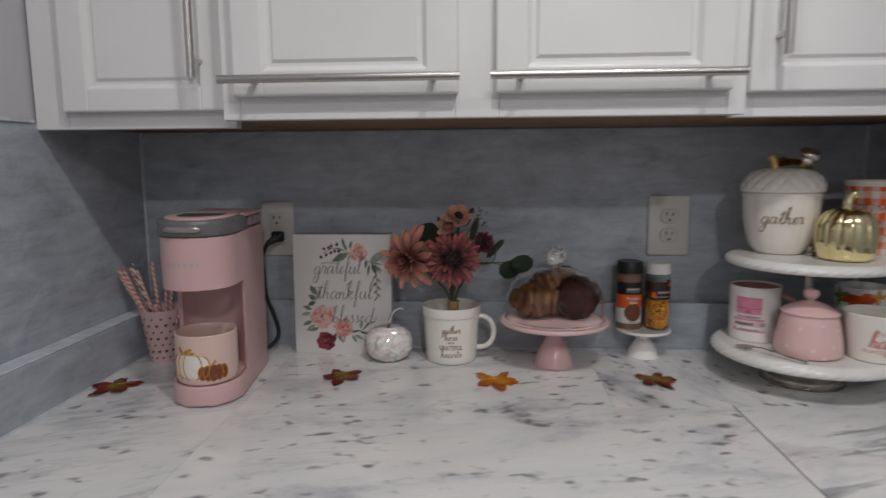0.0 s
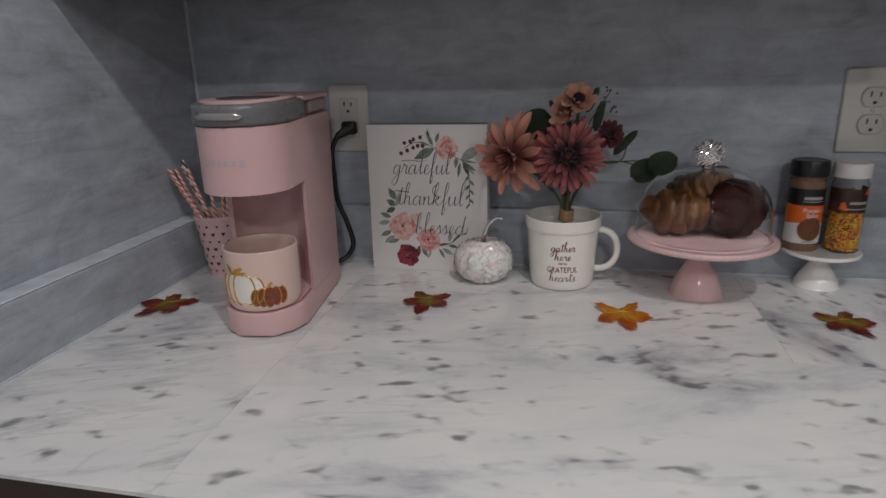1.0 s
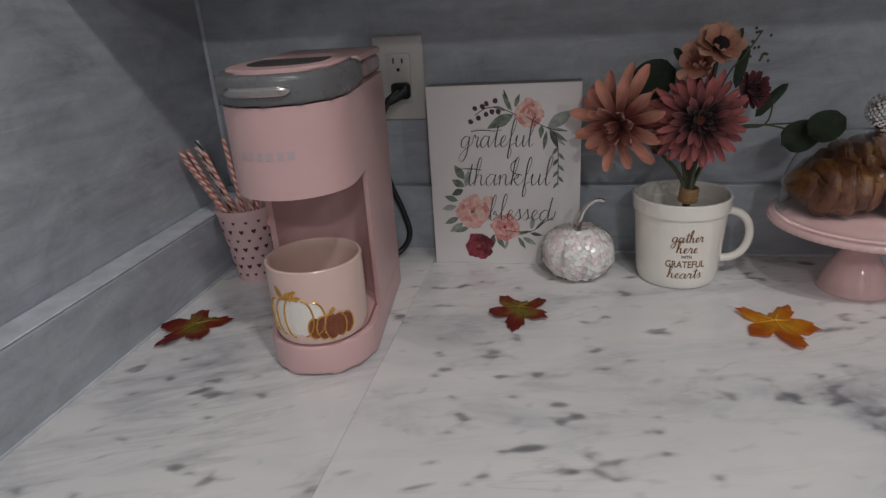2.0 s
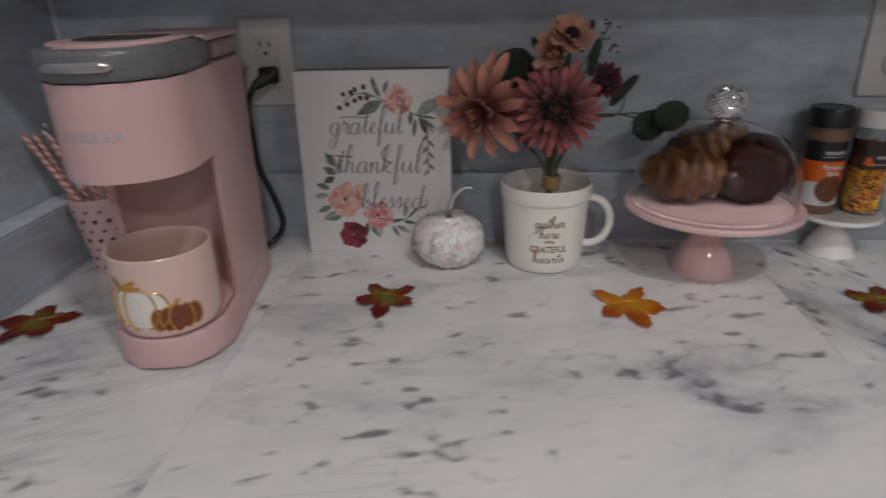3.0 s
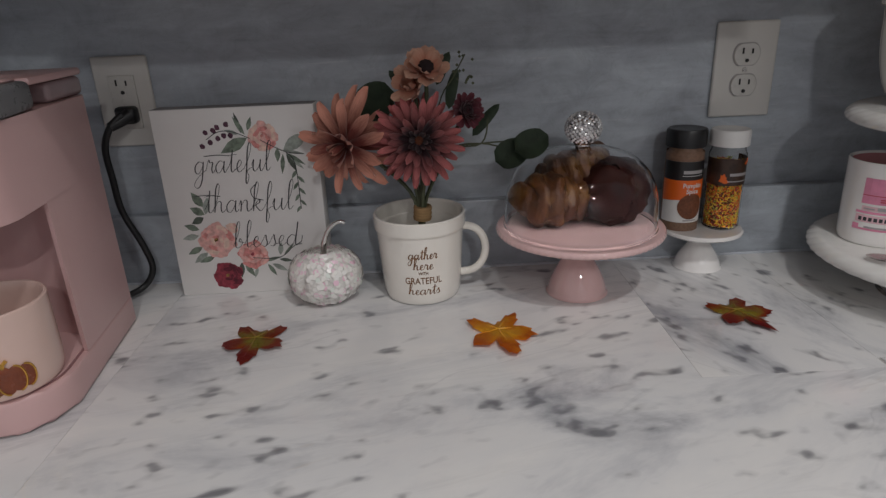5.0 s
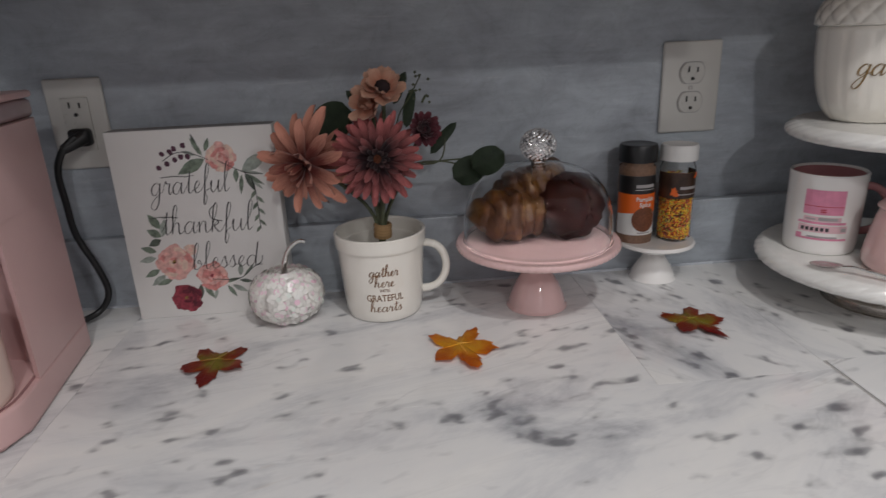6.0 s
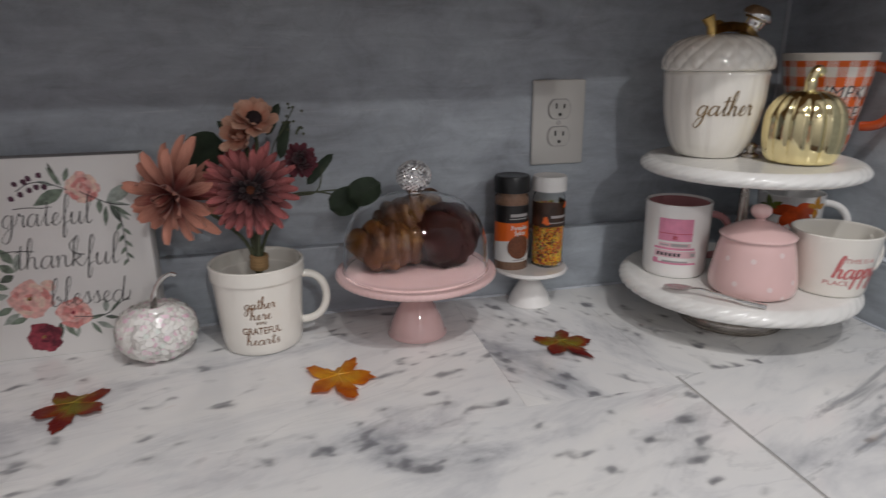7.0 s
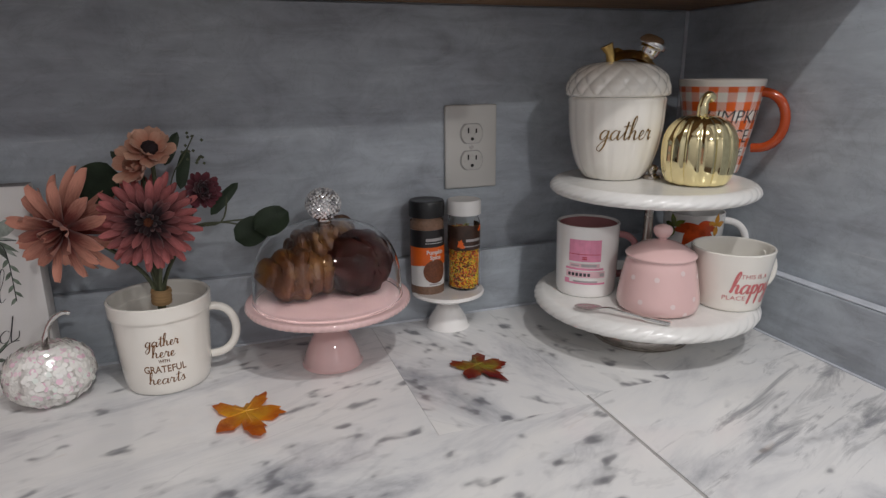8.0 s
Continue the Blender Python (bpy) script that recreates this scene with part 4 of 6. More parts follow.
def pumpkin_print(parent, cx, cy, w, h, fill, ang, radius, line=GOLDLINE, lobes=5):
    pk = part("printed_pumpkin", wrapped(joined(*[ellipse(cx + (k - (lobes - 1) / 2) * w * 0.19, cy, w * 0.17, h * 0.5 * (1 - 0.10 * abs(k - (lobes - 1) / 2)), depth=0.0001 + 0.00005 * (k % 2)) for k in range(lobes)]), radius, 0, ang), fill, parent, smooth=0)
    for k in range(lobes):
        ex, hh = cx + (k - (lobes - 1) / 2) * w * 0.19, h * 0.5 * (1 - 0.10 * abs(k - (lobes - 1) / 2))
        mid = k - (lobes - 1) / 2
        a0, a1 = (0.5 * math.pi, 1.5 * math.pi) if mid < 0 else (-0.5 * math.pi, 0.5 * math.pi) if mid > 0 else (0.5 * math.pi, 1.5 * math.pi)
        part("gold_outline", wrapped(tube([(ex + w * 0.17 * math.cos(t), cy + hh * math.sin(t), 0.0005) for t in [a0 + (a1 - a0) * j / 12 for j in range(13)]], 0.0009, 5), radius, 0, ang), line, pk, smooth=0)
    part("gold_stem_print", wrapped(tube([(cx, cy + h * 0.45, 0.0005), (cx + w * 0.02, cy + h * 0.58, 0.0005), (cx + w * 0.10, cy + h * 0.68, 0.0005)], 0.0018, 6), radius, 0, ang), line, pk, smooth=0)
    return pk


pumpkin_print(m1, -0.020, 0.032, 0.058, 0.044, PUMP_CREAM, 14, R1)
pumpkin_print(m1, 0.016, 0.021, 0.042, 0.029, PUMP_BROWN, 16, lambda z: R1(z) + 0.0006)
part("gold_leaf_print", wrapped(joined(leaf_flat(-0.030, 0.052, 0.016, 0.007, 2.2, 0.0003), leaf_flat(-0.030, 0.051, 0.016, 0.006, 0.7, 0.0003), leaf_flat(-0.020, 0.052, 0.012, 0.005, 0.3, 0.0003)), R1, 0, 14), GOLDLINE, m1, smooth=0)

# cream mug with the flowers
P2 = [(0.0440, 0.000), (0.0480, 0.004), (0.0510, 0.025), (0.0550, 0.085), (0.0565, 0.0935), (0.0580, 0.0945), (0.0585, 0.110)]
m2 = thing("mug", pose(0.143, -0.074, CT), "large cream mug with brown lettering holding artificial flowers", "mug")
part("body", mug_body(P2, 0.004, 0.006), CREAM, m2)
part("handle", ear(0.0525, 0.024, 0.088, 0.033, 92, 0.0052), CREAM, m2)
R2 = taper(P2)
for text, z, xh, wd in (("gather", 0.0655, 0.0065, 0.036), ("here", 0.0515, 0.0066, 0.025), ("hearts", 0.0170, 0.0068, 0.040)):
    part("lettering", wrapped(script(text, xh, wd, 0.0007, 0.0015, 0.12, 0.0001), R2, z, 2), BROWNINK, m2, smooth=0)
for text, z, size, wd in (("WITH", 0.0445, 0.0055, 0.012), ("GRATEFUL", 0.0320, 0.0125, 0.046)):
    part("lettering", wrapped(lettering(text, size, 0, 0.0001, 0.0001, wd), R2, z, 2), BROWNINK, m2, smooth=0)

# ---- painted sign ----
SW, SH, ST = 0.200, 0.246, 0.032
sign = thing("canvas_sign", Matrix.Translation((-0.080, -0.052, CT)) @ Matrix.Rotation(radians(-1.2), 4, "X"), "white canvas sign with dark lettering and painted flowers", "sign")
part("canvas", box(-SW / 2, SW / 2, 0, ST, 0.0, SH, 0.0012, 2), CANVAS, sign, smooth=30)
# thin dark sheet that paints the canvas top as shaded
part("shaded_top_edge", box(-SW / 2 + 0.001, SW / 2 - 0.001, 0.0015, ST - 0.001, SH - 0.0005, SH + 0.0004), CANVAS_SHADED, sign, smooth=0)
ONSIGN = Matrix.Rotation(radians(90), 4, "X")


def on_sign(name, bm, material, lift=0.0):
    return part(name, moved(bm, Matrix.Translation((-SW / 2, -0.0001 - lift, 0)) @ ONSIGN), material, sign, smooth=0)


for text, xh, cx, base, wd in (("grateful", 0.0150, 0.090, 0.166, 0.096), ("thankful", 0.0155, 0.103, 0.114, 0.114), ("blessed", 0.0145, 0.119, 0.065, 0.086)):
    on_sign("lettering", moved(script(text, xh, wd, 0.0006, 0.0014), Matrix.Translation((cx, base, 0))), INK, 0.0006)
for pts in ([(0.058, 0.1875), (0.074, 0.1885), (0.090, 0.187)], [(0.037, 0.1365), (0.052, 0.1375), (0.070, 0.1355)], [(0.118, 0.150), (0.110, 0.142), (0.112, 0.132), (0.124, 0.128)], [(0.160, 0.066), (0.166, 0.070), (0.168, 0.078)]):
    on_sign("flourish", tube([(x, y, 0.0005) for x, y in smooth_prof(pts, 6)], 0.00045, 5), INK, 0.0006)


def rose(cx, cy, r, tones, seed):
    """A loose brushed rose: ragged wash, ring on ring of curved petal strokes, a dark heart."""
    rg = random.Random(seed)
    ph = rg.uniform(0, 6)

    def edge(t, q):
        w = r * q * (0.88 + 0.07 * math.sin(4 * t + ph) + 0.05 * math.sin(7 * t + 2 * ph) + 0.03 * math.sin(15 * t))
        return cx + w * math.cos(t), cy + w * math.sin(t)
    on_sign("painted_rose", blob(edge, 60, 0.0001), tones[0], 0.0001)
    count = 0
    for radius, n, size in ((0.72, 8, 0.40), (0.46, 6, 0.32), (0.22, 4, 0.22)):
        for k in range(n):
            t = 2 * math.pi * (k + rg.uniform(-.25, .25)) / n + ph
            q = radius * r * rg.uniform(0.85, 1.05)
            count += 1
            on_sign("painted_petal", ellipse(cx + q * math.cos(t), cy + q * math.sin(t), r * size * rg.uniform(.75, 1.0), r * size * rg.uniform(.30, .48), t + 1.57 + rg.uniform(-.3, .3), 0.0002 + 0.00002 * count, 0.10, 16, seed + count), tones[rg.choice((0, 1, 1, 2))], 0.0001)
    on_sign("painted_heart", ellipse(cx - r * 0.05, cy + r * 0.05, r * 0.13, r * 0.09, 0.6, 0.0007, 0.2, 12, seed), tones[3], 0.0001)


rose(0.134, 0.209, 0.020, (WC_PALE, WC_PINK, WC_CREAM, WC_PINK), 3)
rose(0.057, 0.076, 0.026, (WC_PALE, WC_CREAM, WC_PINK, GOLDINK), 7)
rose(0.101, 0.054, 0.0215, (WC_PINK, WC_PALE, WC_PINK, WC_WINE), 11)
rose(0.064, 0.026, 0.0215, (WC_WINE, WC_PLUM, WC_WINE, GOLDINK), 15)
rose(0.078, 0.092, 0.0085, (WC_CREAM, WC_PALE, WC_CREAM, WC_PALE), 19)


def leaves(*rows):
    """Painted leaves: foot, direction in degrees, length, breadth to length."""
    for k, (x, y, deg, ln, br) in enumerate(rows):
        on_sign("painted_leaf", leaf_flat(x, y, ln, ln * br, radians(deg), 0.00006 + 0.00001 * (k % 3)), (WC_GREEN, WC_GREY, WC_GREEN, WC_DARK)[k % 4])


leaves((0.114, 0.208, 207, .039, .40), (0.157, 0.190, 33, .040, .42), (0.112, 0.212, 118, .026, .24), (0.108, 0.214, 103, .027, .20), (0.116, 0.217, 70, .018, .34), (0.104, 0.213, 160, .018, .30))
leaves((0.150, 0.194, 265, .018, .40), (0.156, 0.190, 350, .028, .16), (0.160, 0.187, 325, .028, .20), (0.160, 0.186, 295, .026, .24), (0.156, 0.186, 262, .026, .22), (0.166, 0.180, 315, .020, .24))
for k in range(7):
    y = 0.165 - 0.0078 * k
    leaves((0.171, y, 310 if k % 2 else 235, .0135 - .0004 * k, .34))
leaves((0.046, 0.122, 122, .024, .48), (0.047, 0.112, 75, .024, .40), (0.046, 0.112, 150, .020, .55), (0.044, 0.108, 205, .018, .55), (0.036, 0.092, 160, .020, .45), (0.034, 0.084, 190, .022, .40))
leaves((0.036, 0.068, 205, .022, .40), (0.042, 0.060, 215, .024, .40), (0.050, 0.054, 200, .022, .35), (0.084, 0.044, 262, .022, .36), (0.088, 0.042, 300, .022, .36), (0.104, 0.036, 250, .016, .30))
leaves((0.112, 0.044, 12, .026, .20), (0.124, 0.040, 330, .022, .34), (0.118, 0.040, 300, .020, .30), (0.134, 0.046, 350, .018, .30), (0.140, 0.050, 48, .024, .16), (0.136, 0.052, 80, .018, .40))
for tw in ([(0.130, 0.205), (0.147, 0.195), (0.162, 0.188), (0.182, 0.185)], [(0.160, 0.188), (0.170, 0.172), (0.171, 0.114)], [(0.118, 0.207), (0.098, 0.216), (0.080, 0.217), (0.064, 0.208)], [(0.100, 0.050), (0.134, 0.048), (0.156, 0.064), (0.166, 0.066)]):
    on_sign("painted_twig", tube([(x, y, 0.0003) for x, y in smooth_prof(tw, 4)], 0.0005, 5), INK, 0.0001)
rg = random.Random(5)
for k in range(9):
    t = k / 8
    on_sign("painted_berry", ellipse(0.094 - 0.034 * t + rg.uniform(-.002, .002), 0.217 - 0.010 * t * t + (0.007 if k % 2 else -0.006) + rg.uniform(-.002, .002), 0.0031, 0.0036, t, 0.0003, 0.15, 12, k), WC_BERRY, 0.0001)

# ---- straw cup ----
P3 = [(0.0245, 0.0), (0.0250, 0.002), (0.0385, 0.099), (0.0396, 0.101)]
sc = thing("straw_cup", pose(-0.430, -0.111, CT), "pale pink cup printed with maroon hearts, full of paper straws", "cup")
part("body", mug_body(P3, 0.0015, 0.003, 40), plain("pale_pink_paper", (0.72, 0.50, 0.50), 0.45, var=0.03, bumps=0.05), sc)
R3 = taper(P3)
hs = []
for row in range(7):
    for k in range(14):
        a = (k + 0.5 * (row % 2)) * 360 / 14
        s = 0.0034 if row % 2 else 0.0024
        z = 0.012 + row * 0.0132
        o = [(0, -1.1), (0.9, 0.1), (0.85, 0.75), (0.4, 0.9), (0, 0.5), (-0.4, 0.9), (-0.85, 0.75), (-0.9, 0.1)]
        bm = bmesh.new()
        bm.faces.new([bm.verts.new((x * s, y * s, 0.0002)) for x, y in o])
        hs.append(wrapped(bm, R3, z, a))
part("heart_print", joined(*hs), HEART, sc, "printed maroon hearts", smooth=0)
rg = random.Random(8)
straws = [(0.046, 0.004, -33, 4, 0.190), (0.042, -0.016, -30, 8, 0.200), (0.040, 0.020, -27, -4, 0.200), (0.030, 0.000, -20, 2, 0.200), (0.010, 0.008, -3, -4, 0.194), (0.016, -0.004, 1, 4, 0.188), (0.014, 0.006, 10, -5, 0.150), (0.018, -0.002, 17, 7, 0.142), (0.012, 0.012, 22, -8, 0.146), (0.048, -0.012, -35, 11, 0.168), (0.040, 0.010, -26, 6, 0.196), (0.030, 0.016, -14, -7, 0.186)]
for k, (x, y, ry, rx, ln) in enumerate(straws):
    st = single("paper_straw", lathe([(0.0022, 0), (0.0029, 0), (0.0029, ln), (0.0022, ln), (0.0022, 0.0)], 12), STRAW_K if k == 3 else STRAW_R, pose(-0.430 + x * 0.35, -0.111 + y * 0.35, CT + 0.006, -rx, ry, 0), "black-and-white striped paper straw in the cup" if k == 3 else "red-and-white striped paper straw in the cup", "straw", "straws in the cup")

# ---- sequined pumpkin ----
pk = thing("decorative_pumpkin", pose(0.018, -0.080, CT) @ Matrix.Scale(0.95, 4), "small white sequined pumpkin with a silver stem", "pumpkin")


def lobed(prof, lobes, depth, seg=96):
    return lathe(prof, seg, lambda a, z: 1 - depth * abs(math.cos(a * lobes / 2)) ** 6)


PP = smooth_prof([(0.0, 0.006), (0.018, 0.001), (0.036, 0.007), (0.048, 0.022), (0.0500, 0.034), (0.047, 0.050), (0.036, 0.063), (0.018, 0.067), (0.006, 0.060), (0, 0.057)], 5)
part("body", lobed(PP, 9, 0.10), PUMP_W, pk)
rg = random.Random(12)
seq = bmesh.new()
for _ in range(900):
    i = rg.randrange(8, len(PP) - 8)
    a = rg.uniform(0, 2 * math.pi)
    r, z = PP[i]
    r *= 1 - 0.10 * abs(math.cos(a * 4.5)) ** 6
    nrm = Vector((math.cos(a), math.sin(a), (z - 0.034) / 0.035)).normalized() + Vector((rg.uniform(-.16, .16), rg.uniform(-.16, .16), rg.uniform(-.16, .16)))
    q = nrm.to_track_quat("Z", "Y").to_matrix()
    c = Vector((r * math.cos(a), r * math.sin(a), z)) + nrm.normalized() * 0.0006
    s = rg.uniform(0.0026, 0.0042)
    seq.faces.new([seq.verts.new(c + q @ Vector((s * math.cos(t), s * math.sin(t), 0))) for t in [2 * math.pi * k / 6 for k in range(6)]])
tagged(part("sequin_cover", seq, SEQUIN, pk, "pearly overlapping sequins", smooth=0), kind="stuff")
part("stem", tube(smooth_prof([(0, 0, 0.056), (0.001, 0, 0.072), (0.006, -0.001, 0.091), (0.015, -0.002, 0.104), (0.026, -0.003, 0.110), (0.033, -0.003, 0.108)], 5), [0.0070, 0.0060, 0.0052] + [0.0046, 0.0039] * 3 + [0.0036, 0.0030] * 4 + [0.0030, 0.0025] * 4 + [0.0024], 10), SILVER, pk, "crinkled silver stem")

# ---- flowers ----
def petal(length, width, cup, lift, nx=9, ny=4):
    """One petal along +x, cupped across and bent along, with a soft tip."""
    bm = bmesh.new()
    grid = []
    for i in range(nx + 1):
        t = i / nx
        w = width * (0.34 + 0.66 * min(1.0, t / 0.62) ** 0.8) * (1 if t < 0.78 else max(0.16, 1 - ((t - 0.78) / 0.22) ** 2) ** 0.5)
        row = []
        for j in range(ny + 1):
            s = j / ny * 2 - 1
            row.append(bm.verts.new((length * t, w * 0.5 * s, lift * t * t * length + cup * width * s * s * (0.4 + 0.6 * t))))
        grid.append(row)
    for i in range(nx):
        for j in range(ny):
            bm.faces.new((grid[i][j], grid[i + 1][j], grid[i + 1][j + 1], grid[i][j + 1]))
    return bm


def flower(parent, centre, facing, rings, material, eye, eye_r, label, seed, roll=0.0):
    """Rings: (count, length, width, tilt in degrees towards the face, cup, lift, offset along the axis)."""
    m = Matrix.Translation(centre) @ Vector(facing).to_track_quat("Z", "Y").to_matrix().to_4x4()
    core = part("flower", lathe(smooth_prof([(0, -0.010), (eye_r * 0.7, -0.006), (eye_r, 0.0), (eye_r * 0.75, 0.004), (0, 0.006)], 4), 24, lambda a, z: 1 + 0.06 * math.sin(a * 9)), eye, parent, label, m=m)
    rg = random.Random(seed)
    for count, ln, wd, tilt, cup, lift, off in rings:
        shapes = [finish("petal", petal(ln * s, wd, cup, lift * q), material, 60) for s, q in ((1.0, 1.0), (0.92, 1.3), (1.06, 0.7))]
        for k in range(count):
            ob = new("petal", shapes[k % 3])
            ob.parent = core
            ob.matrix_basis = Matrix.Rotation(2 * math.pi * (k + rg.uniform(-.18, .18) + off * 31) / count + roll, 4, "Z") @ Matrix.Translation((eye_r * 0.30, 0, off)) @ Matrix.Rotation(radians(-tilt + rg.uniform(-9, 9)), 4, "Y") @ Matrix.Rotation(radians(rg.uniform(-14, 14)), 4, "X")
    return core


bq = thing("flower_bouquet", pose(0, 0.014, CT), "artificial autumn bouquet in wine, coral and peach with green leaves", "flowers")
flower(bq, (0.148, -0.128, 0.208), (0.02, -1, 0.12), [(27, 0.052, 0.0086, -2, 0.42, -0.15, -0.006), (26, 0.047, 0.0084, 14, 0.40, 0.0, -0.002), (18, 0.037, 0.0082, 32, 0.40, 0.12, 0.000), (16, 0.021, 0.0055, 52, 0.40, 0.2, 0.002)], P_WINE, EYE_B, 0.011, "wine-red gerbera", 1)
flower(bq, (0.062, -0.112, 0.204), (-0.55, -1, -0.12), [(14, 0.061, 0.0150, -2, 0.36, -0.50, -0.004), (12, 0.054, 0.0145, 20, 0.34, -0.20, -0.001), (9, 0.042, 0.0140, 42, 0.4, 0.15, 0.001), (7, 0.028, 0.0100, 62, 0.4, 0.3, 0.003)], P_CORAL, P_CORAL, 0.007, "coral dahlia with long petals", 2, 0.3)
flower(bq, (0.160, -0.138, 0.290), (0.14, -0.68, 0.66), [(8, 0.025, 0.018, 14, 0.22, 0.10, -0.007), (6, 0.020, 0.015, 26, 0.25, 0.15, -0.005)], P_PEACH, EYE, 0.0085, "peach anemone with a black eye", 3)
flower(bq, (0.146, -0.120, 0.268), (-0.45, -0.8, 0.35), [(8, 0.026, 0.016, 20, 0.25, 0.3, 0.0), (6, 0.017, 0.013, 45, 0.3, 0.4, 0.001)], P_PEACH, P_PEACH, 0.005, "small peach blossom", 4)
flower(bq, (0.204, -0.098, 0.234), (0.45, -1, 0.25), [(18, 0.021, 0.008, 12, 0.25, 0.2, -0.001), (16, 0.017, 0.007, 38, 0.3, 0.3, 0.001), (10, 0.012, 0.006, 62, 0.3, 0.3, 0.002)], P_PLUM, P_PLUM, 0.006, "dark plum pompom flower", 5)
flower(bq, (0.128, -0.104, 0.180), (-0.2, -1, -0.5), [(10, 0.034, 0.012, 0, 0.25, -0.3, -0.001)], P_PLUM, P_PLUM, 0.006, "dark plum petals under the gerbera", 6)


def round_leaf(parent, centre, facing, length, width, roll, curl=0.12):
    bm = bmesh.new()
    nx, ny, grid = 9, 6, []
    for i in range(nx + 1):
        t = i / nx
        w = width * math.sqrt(max(0.0, 1 - (2 * t - 1) ** 2)) ** 0.9 * (1.05 - 0.1 * t) + 0.0006
        grid.append([bm.verts.new((length * (t - 0.5), w * 0.5 * (j / ny * 2 - 1), curl * length * ((2 * t - 1) ** 2) * 0.4 + 0.10 * width * abs(j / ny * 2 - 1))) for j in range(ny + 1)])
    for i in range(nx):
        for j in range(ny):
            bm.faces.new((grid[i][j], grid[i + 1][j], grid[i + 1][j + 1], grid[i][j + 1]))
    bmesh.ops.solidify(bm, geom=bm.faces, thickness=0.0006)
    return part("leaf", bm, GREEN, parent, "dark green fabric leaf", m=Matrix.Translation(centre) @ Vector(facing).to_track_quat("Z", "Y").to_matrix().to_4x4() @ Matrix.Rotation(roll, 4, "Z"))


round_leaf(bq, (0.100, -0.098, 0.250), (-0.2, -1, 0.25), 0.050, 0.044, 0.4)
round_leaf(bq, (0.256, -0.118, 0.185), (0.0, -1, 0.45), 0.044, 0.034, 0.45)
round_leaf(bq, (0.278, -0.122, 0.196), (0.2, -1, 0.55), 0.046, 0.034, 0.35)
round_leaf(bq, (0.228, -0.092, 0.222), (0.3, -1, 0.1), 0.050, 0.013, 0.75)
round_leaf(bq, (0.188, -0.110, 0.262), (0.5, -1, 0.1), 0.046, 0.014, 1.25)
round_leaf(bq, (0.178, -0.112, 0.285), (0.4, -1, 0.2), 0.040, 0.012, 1.05)
round_leaf(bq, (0.128, -0.112, 0.272), (-0.4, -1, 0.3), 0.034, 0.010, 2.3)
root = (0.146, -0.098, 0.020)
neck = (0.147, -0.104, 0.118)
for tip in ((0.148, -0.118, 0.205), (0.066, -0.106, 0.202), (0.160, -0.130, 0.285), (0.146, -0.114, 0.262), (0.202, -0.094, 0.230), (0.102, -0.096, 0.240), (0.128, -0.100, 0.176)):
    mid = tuple((a * 0.55 + b * 0.45) for a, b in zip(neck, tip))
    part("stem", tube(smooth_prof([(root[0] + (tip[0] - 0.146) * 0.05, root[1], root[2]), (neck[0] + (tip[0] - 0.146) * 0.06, neck[1] + (tip[1] + 0.11) * 0.2, neck[2]), (mid[0] + 0.004, mid[1] + 0.006, mid[2] + 0.006), tip], 5), 0.0024, 7), STEM_G, bq)
for tip in ((0.262, -0.114, 0.186), (0.288, -0.118, 0.200), (0.232, -0.090, 0.224)):
    part("twig", tube(smooth_prof([neck, (0.180, -0.098, 0.185), (0.222, -0.104, 0.196), tip], 5), 0.0010, 6), STEM_G, bq)
part("twig", tube(smooth_prof([neck, (0.172, -0.106, 0.24), (0.190, -0.118, 0.275), (0.204, -0.120, 0.300)], 5), 0.0008, 6), STEM_G, bq)
rg = random.Random(31)
part("berry_sprig", joined(*[moved(lathe([(0, -.002), (.002, 0), (0, .002)], 6), Matrix.Translation((0.200 + rg.uniform(-.010, .012), -0.120 + rg.uniform(-.004, .004), 0.284 + rg.uniform(-.016, .020)))) for _ in range(16)]), STEM_G, bq)
part("twine", lathe([(0.0085, 0.0), (0.0112, 0.001), (0.0116, 0.004), (0.0108, 0.0065), (0.0116, 0.009), (0.0108, 0.012), (0.0116, 0.015), (0.0110, 0.018), (0.0085, 0.019), (0.0085, 0.0)], 24), RAFFIA, bq, "raffia twine round the stems", m=pose(0.147, -0.102, 0.104, 6, 4, 0))

# ---- autumn leaves ----
MAPLE = [(0, 1.0), (7, .84), (11, .86), (18, .69), (24, .71), (34, .42), (44, .68), (50, .70), (57, .84), (61, .84), (66, .95), (73, .82), (78, .84), (86, .70), (97, .44), (107, .68), (112, .70), (119, .79), (125, .86), (132, .72), (138, .72), (148, .42), (158, .40), (172, .28)]


